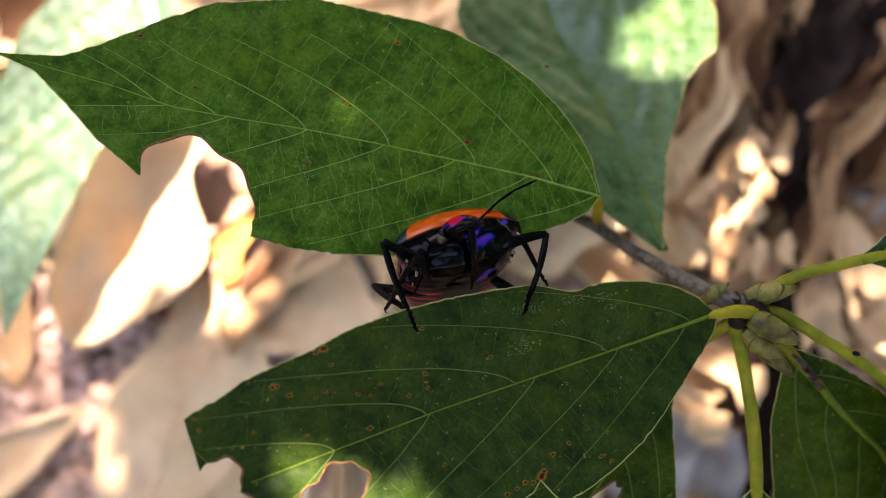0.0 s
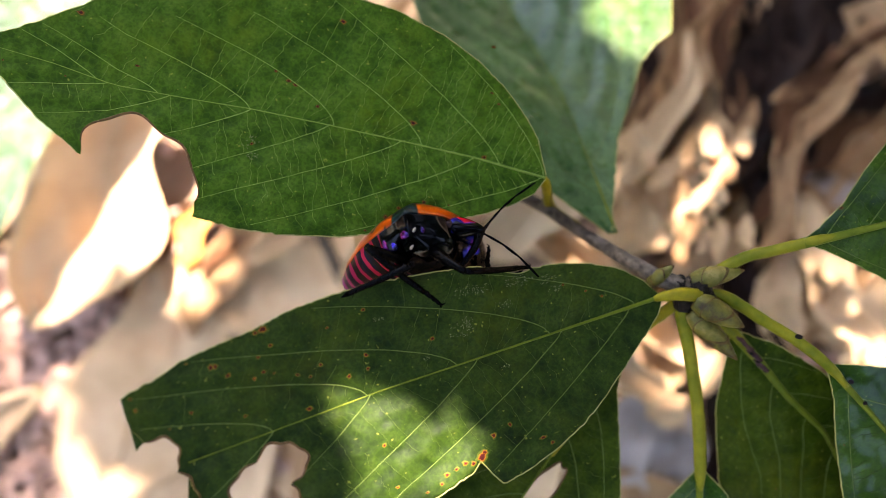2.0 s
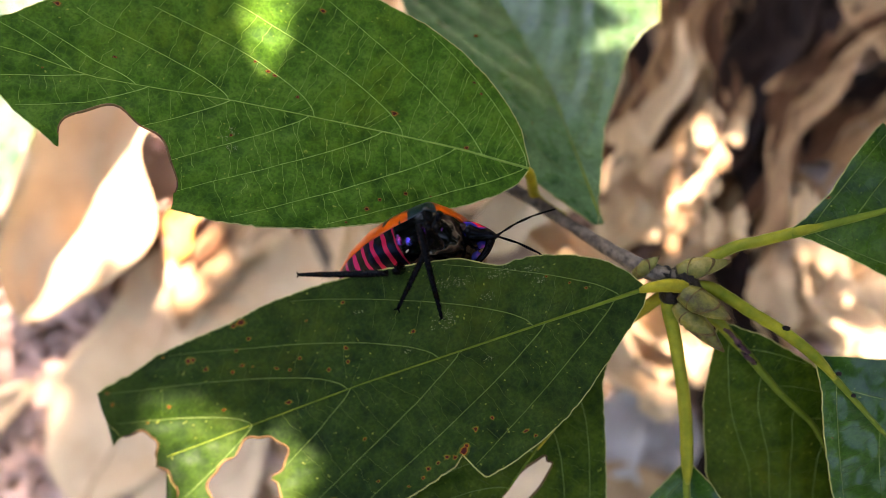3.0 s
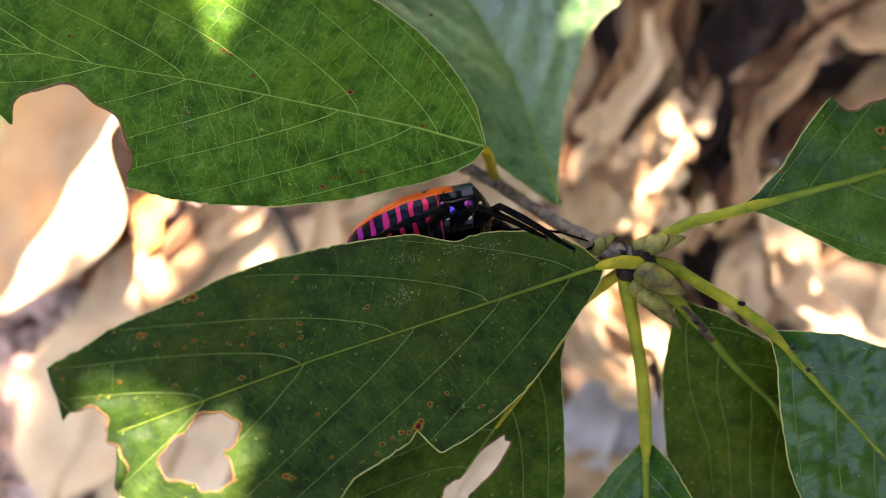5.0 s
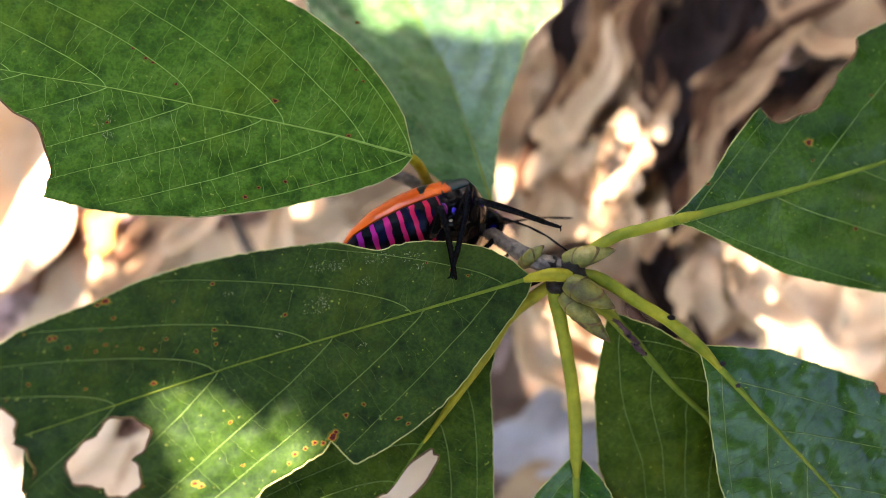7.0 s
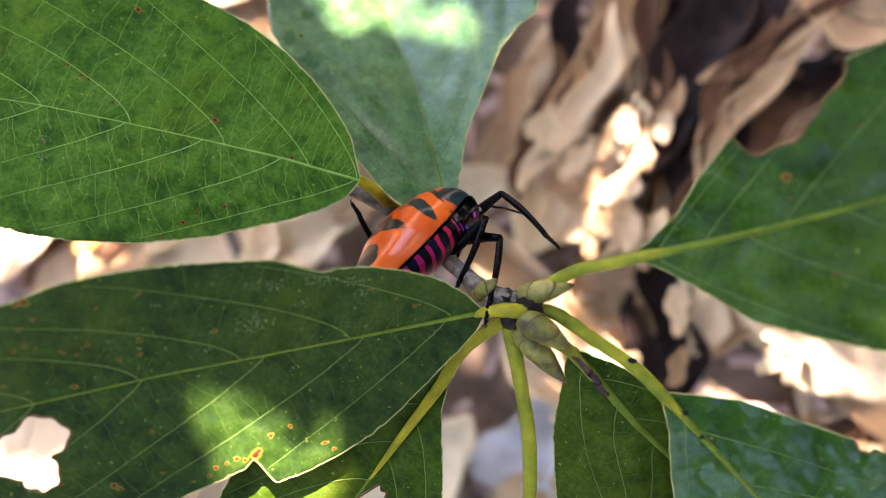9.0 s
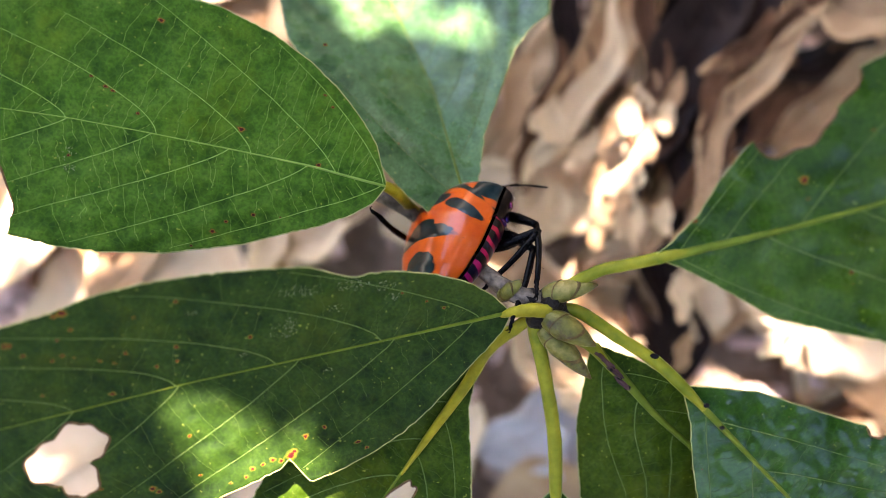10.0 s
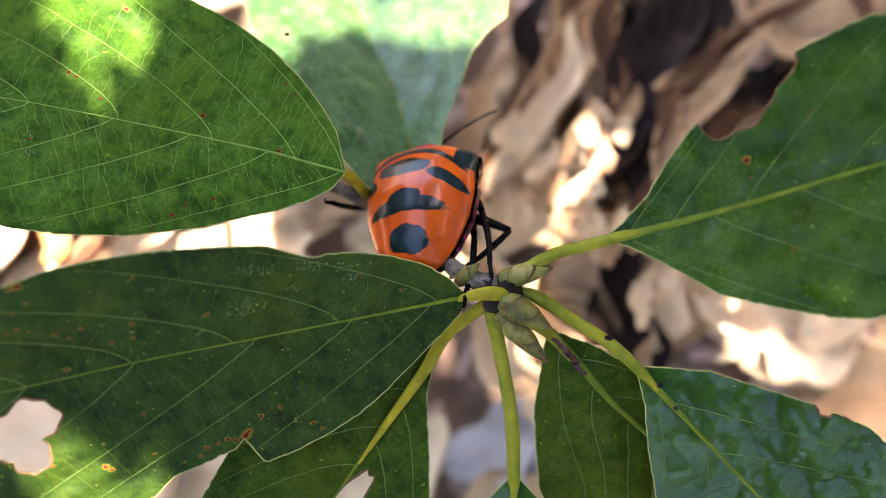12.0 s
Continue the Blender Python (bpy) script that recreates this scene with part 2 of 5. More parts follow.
# ---- living leaves ----
def living_leaf(name, base, end, normal, low, high, skin, label, length=None, rib=None, bites=(), spots=(), crust=(), fold=0.06,
                arch=0.0, droop=0.0, veins=6, slope=1.6, rows=150, cols=34, seed=1, spotty=0, wavy=0.4, thick=1.0, rim_size=1.0, ladder=1.1,
                low_veins=(), high_veins=(), swell=0.42, group=""):
    """A leaf in millimetres along its midrib (x) and across it (y). low and high: (along, across) pairs of its two edges.
    bites: (x, y, half length, half width, turn) of eaten places. spots: (x, y, radius) of blight.
    low_veins, high_veins: (start along the midrib, end along, end across, bow) of the side veins; with none given they are spaced evenly."""
    base, end = mm(*base), mm(*end)
    m = frame_matrix(base, end - base, normal)
    rng = random.Random(seed)
    lx, ly = zip(*low)
    hx, hy = zip(*high)
    L = length or max(lx[-1], hx[-1])
    rx, ry = zip(*(rib or ((0, 0), (L, 0))))

    def mid(s):
        return float(np.interp(s, rx, ry))

    def edges(s):
        j = 0.22 * noise.noise(Vector((s * 0.9, seed, 0))) + 0.12 * noise.noise(Vector((s * 2.6, seed, 5)))
        return float(np.interp(s, lx, ly)) - j, float(np.interp(s, hx, hy)) + j

    side_veins = {-1: sorted(low_veins), 1: sorted(high_veins)}
    for side in (-1, 1):
        if not side_veins[side]:
            for k in range(veins):
                s0 = L * (0.03 + 0.66 * (k + (0.5 if side > 0 else 0.15)) / veins)
                side_veins[side].append((s0, s0 + slope * 14.0, 14.0, 0.72))

    def reach(v, w):
        """How far along the leaf the side vein v stands at the distance w from the midrib."""
        return v[0] + (v[1] - v[0]) * (w / abs(v[2])) ** (1 / v[3])

    def spread(v, s):
        return abs(v[2]) * max(0.0, (s - v[0]) / (v[1] - v[0])) ** v[3]

    def surface(s, y):
        d = y - mid(s)
        w = abs(d)
        z = fold * w + arch * 4 * (s / L) * (1 - s / L) + droop * (s / L) ** 2
        # blade swells between its side veins
        at = [reach(v, w) for v in side_veins[1 if d > 0 else -1]]
        gap = (at[-1] - at[0]) / max(1, len(at) - 1)
        near = min(abs(s - a) for a in at) / max(gap, 0.1)
        z += swell * min(1.0, w / 4) * math.sin(math.pi * min(0.5, near)) ** 2
        z += wavy * noise.noise(Vector((s * 0.06, y * 0.09, seed))) * min(1.0, w / 3)
        return z

    inside = []
    for bx, by, ax, ay, turn in bites:
        c, sn = math.cos(radians(turn)), math.sin(radians(turn))
        inside.append((bx, by, ax, ay, c, sn))

    def bitten(x, y):
        """The rim of the eaten place in which a spot lies, or None."""
        hit = None
        for _ in range(3):
            q = gnawed(x, y)
            if q is None:
                break
            x, y = hit = q
        return hit

    def gnawed(x, y):
        for bx, by, ax, ay, c, sn in inside:
            p, q = ((x - bx) * c + (y - by) * sn) / ax, (-(x - bx) * sn + (y - by) * c) / ay
            a = math.atan2(q, p)
            lim = 1 + 0.07 * math.sin(3 * a + bx) + 0.05 * math.sin(7 * a + by)
            r = math.hypot(p, q)
            if r < lim * 0.999:
                k = lim / max(r, 1e-4)
                p, q = p * k * ax, q * k * ay
                return bx + p * c - q * sn, by + p * sn + q * c
        return None

    bm = bmesh.new()
    uvl = bm.loops.layers.uv.new("UVMap")
    grid, eaten, flat = [], {}, {}
    for i in range(rows + 1):
        s = L * i / rows
        lo, hi = edges(s)
        c = mid(s)
        line = []
        for j in range(-cols, cols + 1):
            v = j / cols
            v = math.copysign(abs(v) ** 0.85, v)
            y = c + (hi - c) * v if v > 0 else c + (c - lo) * v
            x = s
            hit = bitten(x, y)
            if hit:
                x, y = hit
            vert = bm.verts.new(mm(x, y, surface(x, y)))
            eaten[vert] = hit is not None
            flat[vert] = (x, y - c)
            line.append(vert)
        grid.append(line)
    for r0, r1 in zip(grid, grid[1:]):
        for j in range(2 * cols):
            q = (r0[j], r1[j], r1[j + 1], r0[j + 1])
            if all(eaten[v] for v in q):
                continue
            f = bm.faces.new(q)
            for lp in f.loops:
                lp[uvl].uv = flat[lp.vert]
    bmesh.ops.delete(bm, geom=[v for v in bm.verts if not v.link_faces], context="VERTS")
    bmesh.ops.remove_doubles(bm, verts=bm.verts, dist=2e-6)
    bm.normal_update()
    thing = new(name)
    thing.matrix_basis = m
    tagged(thing, label, "leaf", group)
    blade = part("blade", bm, [skin, EDGE], thing)
    sol = blade.modifiers.new("thickness", "SOLIDIFY")
    sol.thickness = 0.0002
    sol.offset = -1.0
    sol.material_offset_rim = 1
    # midrib
    bm = bmesh.new()
    pts = []
    for i in range(46):
        s = L * 0.97 * i / 45
        if bitten(s, mid(s)):
            break
        pts.append(mm(s, mid(s), surface(s, mid(s)) + 0.04))
    if len(pts) > 3:
        tube(bm, pts, [r * thick for r in (0.00034, 0.00017, 0.00012, 0.00010, 0.00007)], 8, 0.6)
        part("midrib", bm, RIB_PALE if skin is GREEN else RIB, thing, "pale yellow-green midrib")
    # pale margins, broken where the edge is eaten
    for k in (0, 1):
        bm = bmesh.new()
        run_pts = []
        for i in range(rows + 2):
            s = L * min(i, rows) / rows
            y = edges(s)[k]
            if i <= rows and not bitten(s, y):
                run_pts.append(mm(s, y, surface(s, y) - 0.05))
            else:
                if len(run_pts) > 4:
                    tube(bm, run_pts, [0.00006 * rim_size, 0.00008 * rim_size, 0.00006 * rim_size], 6)
                run_pts = []
        if bm.verts:
            part("margin", bm, MARGIN, thing, "thin pale leaf margin")
        else:
            bm.free()
    # browned rims of the eaten places
    for bx, by, ax, ay, c, sn in inside:
        bm = bmesh.new()
        arc = []
        for k in range(66):
            a = 2 * math.pi * k / 64
            lim = (1 + 0.07 * math.sin(3 * a + bx) + 0.05 * math.sin(7 * a + by)) * 1.012
            p, q = lim * math.cos(a) * ax, lim * math.sin(a) * ay
            x, y = bx + p * c - q * sn, by + p * sn + q * c
            lo, hi = edges(min(max(x, 0), L))
            if k < 65 and 0 < x < L and lo < y < hi and not bitten(x, y):
                arc.append(mm(x, y, surface(x, y) - 0.04))
            else:
                if len(arc) > 3:
                    tube(bm, arc, [0.00008, 0.00015, 0.00011, 0.00016, 0.00008], 6)
                arc = []
        if bm.verts:
            part("bite_rim", bm, BITE_RIM, thing, "browned rim of an eaten place")
        else:
            bm.free()
    # side veins
    pale = skin is GREEN
    for side in (-1, 1):
        for v in side_veins[side]:
            pts = []
            for i in range(60):
                f = i / 44
                w = abs(v[2]) * f ** v[3]
                s = v[0] + (v[1] - v[0]) * f
                if s > L * 0.985:
                    break
                y = mid(s) + side * w + 0.12 * noise.noise(Vector((w * 0.5, v[0], seed))) * min(1.0, w)
                lo, hi = edges(s)
                if not lo * 0.96 < y < hi * 0.96 or bitten(s, y):
                    break
                pts.append(mm(s, y, surface(s, y) + 0.05))
            if len(pts) > 3:
                bm = bmesh.new()
                tube(bm, pts, [r * min(1.0, thick + 0.2) for r in (0.000065, 0.00005, 0.00004, 0.000028)], 6, 0.7)
                part("vein", bm, VEIN if pale else VEIN_DIM, thing)
    # thin cross veins like the rungs of a ladder
    bm = bmesh.new()
    for side in (-1, 1):
        for v0, v1 in zip(side_veins[side], side_veins[side][1:]):
            w = 0.6
            while w < 24 and ladder:
                w += ladder * rng.uniform(0.5, 1.5)
                s0 = reach(v0, w)
                s1 = s0 + rng.uniform(0.05, 0.3) * (v1[0] - v0[0])
                w1 = spread(v1, s1)
                f0, f1 = (0.0, rng.uniform(0.35, 0.7)) if rng.random() < 0.3 else (rng.uniform(0.3, 0.6), 1.0) if rng.random() < 0.3 else (0.0, 1.0)
                pts, ph = [], rng.uniform(0, 90)
                for i in range(9):
                    f = f0 + (f1 - f0) * i / 8
                    wob = min(1.0, abs(w - w1) / 6)
                    sx = s0 + (s1 - s0) * f + 0.75 * wob * noise.noise(Vector((f * 4.5, ph, seed))) * math.sin(math.pi * f) ** 0.5
                    y = mid(sx) + side * (w + (w1 - w) * f)
                    lo, hi = edges(min(max(sx, 0), L))
                    if not 0 < sx < L or not lo * 0.97 < y < hi * 0.97 or gnawed(sx, y):
                        break
                    pts.append(mm(sx, y, surface(sx, y) + 0.02))
                if len(pts) > 3:
                    tube(bm, pts, [0.000026 * rng.uniform(0.6, 1.1), 0.000018], 4, 0.6)
    if bm.verts:
        tagged(part("veinlet", bm, VEINLET if pale else VEINLET_DIM, thing, "fine pale cross veins"), kind="stuff")
    else:
        bm.free()
    # blight spots
    marks = list(spots)
    for k in range(spotty):
        s = rng.uniform(0.1, 0.95) * L
        lo, hi = edges(s)
        marks.append((s, rng.uniform(lo, hi) * 0.92, rng.choice((0.16, 0.2, 0.26, 0.34))))
    for sx, sy, r in marks:
        if bitten(sx, sy):
            continue
        bm = bmesh.new()
        ang = [2 * math.pi * k / 12 for k in range(12)]
        wob = [rng.uniform(0.7, 1.3) for _ in ang]
        r *= rng.uniform(0.6, 1.0)
        squash = rng.uniform(0.55, 1.0)
        rings = []
        for f, up in ((1.5, 0.022), (0.95, 0.034), (0.70, 0.055)):
            line = []
            for a, w in zip(ang, wob):
                x, y = sx + r * f * w * math.cos(a), sy + r * f * w * math.sin(a) * squash
                line.append(bm.verts.new(mm(x, y, surface(x, y) + up)))
            rings.append(line)
        mid_v = bm.verts.new(mm(sx, sy, surface(sx, sy) + 0.06))
        for j in range(12):
            k = (j + 1) % 12
            bm.faces.new((rings[0][j], rings[0][k], rings[1][k], rings[1][j])).material_index = 2
            bm.faces.new((rings[1][j], rings[1][k], rings[2][k], rings[2][j]))
            bm.faces.new((rings[2][j], rings[2][k], mid_v)).material_index = 1
        part("blight_spot", bm, [SPOT_RING, SPOT_CORE, SPOT_HALO], thing)
    for cx, cy, r in crust:
        bm = bmesh.new()
        for _ in range(int(26 * r)):
            a, d = rng.uniform(0, 6.28), r * math.sqrt(rng.random())
            x, y, q = cx + d * math.cos(a) * 1.3, cy + d * math.sin(a) * 0.7, rng.uniform(0.04, 0.13)
            c = [bm.verts.new(mm(x + q * rng.uniform(0.5, 1.2) * math.cos(t), y + q * rng.uniform(0.5, 1.2) * math.sin(t),
                                 surface(x, y) + 0.01)) for t in (0, 1.3, 2.6, 3.9, 5.2)]
            top = bm.verts.new(mm(x, y, surface(x, y) + 0.06))
            for j in range(5):
                bm.faces.new((c[j], c[(j + 1) % 5], top))
        part("crust", bm, CRUST, thing, "pale flaky crust")
    return thing


leaf_a = living_leaf(
    "shrub_leaf", (-25.7, 19.4, 88.8), (-124.1, 40.3, 100.7), (0.094, -0.117, 0.989),
    ((0, -0.3), (2.7, -5.9), (6.1, -9.6), (10.3, -13.1), (15.6, -16.4), (22.2, -19.3), (30.6, -21.4), (36.6, -21.7), (46.4, -21.5),
     (54, -21.1), (64, -18.4), (70.2, -16.4), (76.3, -12.6), (83.4, -7.4), (87.4, -4.7), (91.7, -1.9), (101.3, -0.1)),
    ((0, 0.5), (1.3, 3.3), (4.7, 6.1), (9.2, 8.8), (13.7, 10.8), (20, 14), (31.6, 17.9), (40.8, 19.7), (48.2, 20.4), (56, 20), (65, 18.5),
     (74, 15), (78.5, 12.4), (83.3, 10), (86.7, 7.4), (91.1, 4.2), (95.5, 1.4), (101.3, 0.2)),
    GREEN, "broad green leaf with pale veins and eaten edge", length=101.3,
    bites=((66.5, 15.5, 9.8, 9.0, -20), (60.5, 19.0, 4.6, 6.5, 10)),
    spots=((24.0, -3.7, 0.6), (45.8, -5.6, 0.55), (44.6, -5.2, 0.35), (48.2, -6.7, 0.3), (40.2, -2.6, 0.35), (25.0, 13.0, 0.45), (23.2, 11.0, 0.3), (19.3, 9.1, 0.5),
           (27.8, 15.9, 0.35), (12.2, -11.7, 0.3), (10.6, -10.1, 0.45), (11.0, -0.8, 0.5), (80.5, -8.2, 0.8), (39.2, -17.4, 0.6), (70, -2, 0.3), (13.7, -19.2, 0.3)),
    crust=((49.3, 5.4, 1.0), (48.6, 8.1, 0.9), (50.1, 6.7, 0.6), (4.6, -9.2, 0.5)), arch=-1.0, spotty=5, seed=3, thick=0.42, ladder=0.95,
    rib=((0, 0.2), (5, 0), (12, -0.4), (24, -0.3), (39, 0.0), (51, 0.4), (61, 1.2), (73, 1.9), (83, 0.8), (101, 0)),
    low_veins=((0.3, 19.5, -16.8, 0.72), (8.1, 33.6, -16.6, 0.82), (21.8, 45.7, -13.0, 0.68), (36.8, 58.5, -10.8, 0.62), (51.0, 70.9, -8.0, 0.70), (66.0, 80.9, -4.6, 0.75), (76.0, 85.5, -3.0, 0.8)),
    high_veins=((0.6, 29.1, 16.2, 0.85), (12.7, 47.8, 19.8, 0.82), (25.3, 56.3, 16.6, 0.85), (37.7, 56.9, 11.0, 0.85), (50.7, 62.1, 6.0, 0.85), (64.0, 78.3, 6.6, 0.85), (74.0, 85.0, 4.0, 0.85)))

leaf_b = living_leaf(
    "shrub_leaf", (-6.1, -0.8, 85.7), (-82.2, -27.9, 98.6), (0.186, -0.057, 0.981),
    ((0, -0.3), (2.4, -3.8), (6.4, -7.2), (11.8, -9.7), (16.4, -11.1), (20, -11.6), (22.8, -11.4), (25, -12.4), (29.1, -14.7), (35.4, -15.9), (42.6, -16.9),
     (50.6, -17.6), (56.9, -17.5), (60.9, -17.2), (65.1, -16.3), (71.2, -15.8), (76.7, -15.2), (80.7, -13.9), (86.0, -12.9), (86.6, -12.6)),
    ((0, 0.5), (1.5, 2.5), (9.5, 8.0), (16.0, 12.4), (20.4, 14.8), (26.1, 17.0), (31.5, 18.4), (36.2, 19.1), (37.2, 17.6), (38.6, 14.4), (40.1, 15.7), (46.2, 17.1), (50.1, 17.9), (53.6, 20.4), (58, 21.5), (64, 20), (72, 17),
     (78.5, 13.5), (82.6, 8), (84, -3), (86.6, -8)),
    GREEN_DIMMED, "green leaf darkened for shade, with orange blight and a hole", length=86.6, rib=((0, 0), (20, -0.4), (50, -1.0), (80, -0.5)),
    bites=((67.6, 4.5, 3.7, 3.4, 0), (71.9, 6.4, 4.0, 3.6, 20), (69.2, 9.4, 2.8, 3.2, 0), (84.4, -2.4, 3.4, 3.2, 0), (83.6, 3.4, 3.4, 3.4, 20)),
    spots=((73.1, -12.9, 0.65), (72.4, -12.8, 0.45), (48.8, -13.9, 0.5), (63.9, -13.2, 0.4), (39.8, -6.1, 0.45), (61.2, -2.1, 0.6), (66.0, -9.7, 0.45), (67.6, -9.2, 0.4), (71.1, -10.9, 0.4), (61.4, -7.6, 0.35), (59.6, -6.7, 0.4),
           (54.0, -4.8, 0.35), (50.9, -5.0, 0.35), (57.6, -7.9, 0.3), (55.0, -13.0, 0.35), (77.7, -7.4, 0.4), (70.5, -4.3, 0.35), (35.4, 11.5, 0.45), (32.3, 10.8, 0.35), (38.3, 14.0, 0.9), (37.6, 13.4, 0.6), (42.7, 14.3, 0.45),
           (41.1, 13.9, 0.4), (39.9, 14.4, 0.4), (44.4, 14.6, 0.35), (45.6, 15.6, 0.35), (48.1, 16.0, 0.35), (52.2, 13.7, 0.35), (59.5, 13.9, 0.55), (58.6, 14.6, 0.4), (66.5, 11.9, 0.45), (66.1, -12.1, 0.35), (64.6, -9.0, 0.3), (64.2, -15.9, 0.9),
           (65.4, -15.7, 0.6), (76.3, -14.6, 0.4), (85.3, -12.2, 0.4), (85.0, -10.4, 0.35), (27.8, 14.6, 0.5), (26.6, 15.8, 0.5)),
    crust=((32.5, -11.6, 1.5), (29.7, -11.2, 1.2), (26.6, -7.5, 1.0), (34.9, -5.9, 1.7), (33.8, -6.8, 1.2), (17.8, -7.2, 1.0), (18.6, -9.0, 1.3), (22.4, -10.4, 1.4), (24.6, -10.6, 1.0), (47.0, -11.8, 0.7), (29.8, 2.0, 0.6), (41.6, -3.4, 0.5)),
    arch=0.6, spotty=6, seed=5, thick=0.7, ladder=1.25,
    low_veins=((4.8, 27.0, -12.0, 0.72), (20.8, 57.2, -16.0, 0.66), (37.2, 75.6, -14.0, 0.66), (52.2, 85.2, -11.6, 0.62), (67.4, 85.3, -7.0, 0.62)),
    high_veins=((5.9, 34.6, 16.2, 0.88), (18.7, 59.1, 18.6, 0.84), (33.7, 66.8, 16.0, 0.84), (51.8, 66.0, 8.2, 0.84), (67.3, 80.4, 6.8, 0.85)))

leaf_c = living_leaf(
    "shrub_leaf", (-12.5, 11.5, 77.5), (-25.5, 59, 61.0), (0, 0.30, 0.95),
    ((0, -0.4), (5, -2.2), (11.6, -4.9), (17.8, -7.4), (22.6, -10.8), (31.6, -16.7), (35, -21.0), (36, -24.3), (45, -27.8), (60, -28), (75, -20), (90, -4), (95, -0.3)),
    ((0, 0.5), (4, 4), (10, 9), (20, 14), (32, 19), (45, 23), (60, 23), (75, 17), (90, 5), (95, 0.3)),
    GREEN_SOFT, "broad glossy green leaf behind the twig in dappled light", arch=3.0, veins=6, slope=1.5, spotty=6, seed=9, thick=0.6,
    fold=0.24, swell=0.2, rib=((0, -1.2), (30, -0.8), (55, 3), (95, 0)))

leaf_d = living_leaf(
    "shrub_leaf", (15.7, 7.6, 92.8), (51.2, 15.2, 100.8), (-0.169, -0.219, 0.961),
    ((0, -0.3), (3.7, -2.7), (8.6, -7.0), (14.1, -12.2), (20.7, -15.5), (27.9, -18.7), (33, -20.2), (45, -20), (60, -15), (75, -4), (80, -0.2)),
    ((0, 0.3), (3, 1.9), (7.1, 4.8), (11.1, 9.1), (15.7, 13), (24, 17.5), (32, 20), (41.9, 22), (52, 21), (65, 14), (75, 4), (80, 0.2)),
    GREEN_RICH, "glossy green leaf with an eaten bay and blight spots", bites=((21.5, 17.0, 6.0, 6.6, 10), (28.0, 20.5, 4.0, 5.5, -35)),
    spots=((22.0, 6.4, 0.75), (6.5, 4.1, 0.4), (32.1, 11.0, 0.3), (25.7, -8.0, 0.35)), spotty=4, seed=11, thick=1.5, swell=0.3, rib=((0, -0.4), (19, 0), (40, 1.2), (80, 0)),
    low_veins=((3.0, 24, -16, 0.85), (15.5, 36, -15, 0.9), (28.5, 50, -16, 0.9), (44, 64, -12, 0.9)),
    high_veins=((2.9, 19.0, 13.5, 0.95), (9.7, 27.0, 14.5, 0.92), (20.5, 44.0, 18.5, 0.9), (34, 58, 16, 0.9), (48, 68, 10, 0.9)))

leaf_e = living_leaf(
    "shrub_leaf", (20.9, -12.5, 87.6), (42.3, -34.2, 80.4), (0.0, -0.318, 0.948),
    ((0, -0.4), (4.8, -3.0), (10.9, -7.6), (19.2, -12.9), (30, -17), (45, -18), (60, -12), (72, -0.3)),
    ((0, 0.6), (2.5, 3.4), (7.5, 8), (16.6, 13), (22.2, 16.3), (30.7, 20), (42, 21), (58, 15), (72, 0.3)),
    GREEN_WAXY, "waxy bluish-green leaf on a long yellow stalk", bites=((23.5, 17.4, 1.9, 1.5, 0), (26.5, 19.2, 1.6, 1.0, 0)), fold=0.10, spotty=7, seed=13, thick=1.4, swell=0.16,
    low_veins=((5.0, 19.5, -10.8, 0.95), (16.7, 32, -11.5, 0.92), (27, 46, -14, 0.9), (40, 60, -11, 0.9)),
    high_veins=((7.4, 26, 11.8, 0.95), (19.2, 41, 16.5, 0.92), (32, 54, 15, 0.9), (45, 64, 9, 0.9)))

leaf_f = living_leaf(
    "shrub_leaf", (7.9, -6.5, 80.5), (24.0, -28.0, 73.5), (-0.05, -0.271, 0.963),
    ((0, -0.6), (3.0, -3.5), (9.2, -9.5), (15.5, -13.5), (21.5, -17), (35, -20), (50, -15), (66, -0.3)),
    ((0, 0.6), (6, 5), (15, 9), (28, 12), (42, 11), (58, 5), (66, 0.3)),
    GREEN_SHADED, "green leaf beneath the twig, its colour darkened for shade", veins=5, spotty=6, seed=17, thick=2.2, rib=((0, 0), (8, 1.0), (16, 1.7), (25, 3.6), (66, 0)))

leaf_g = living_leaf(
    "shrub_leaf", (1.8, -30.2, 77.8), (2.2, -60.0, 71.5), (0.0, -0.20, 0.98),
    ((0, -0.5), (5.2, -6.0), (9.6, -9.5), (20, -15), (35, -17), (50, -10), (60, -0.3)),
    ((0, 0.5), (4.0, 4.3), (9.9, 7.6), (20, 12), (35, 15), (50, 9), (60, 0.3)),
    GREEN_WAXY, "waxy green leaf at the end of a speckled stalk", veins=5, spotty=3, seed=19, thick=1.5)

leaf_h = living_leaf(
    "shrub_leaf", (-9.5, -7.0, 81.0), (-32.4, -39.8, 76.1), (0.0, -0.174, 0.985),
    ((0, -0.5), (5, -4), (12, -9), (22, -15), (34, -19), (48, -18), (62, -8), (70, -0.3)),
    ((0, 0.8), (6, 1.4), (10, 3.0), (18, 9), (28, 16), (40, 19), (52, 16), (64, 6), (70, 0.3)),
    GREEN_SHADED, "green leaf with eaten holes under another leaf, colour darkened for shade", bites=((33, 1.9, 7.5, 1.9, -6), (39.5, 0.8, 3.0, 2.2, 0)), veins=6, slope=1.2, seed=23, thick=1.5)

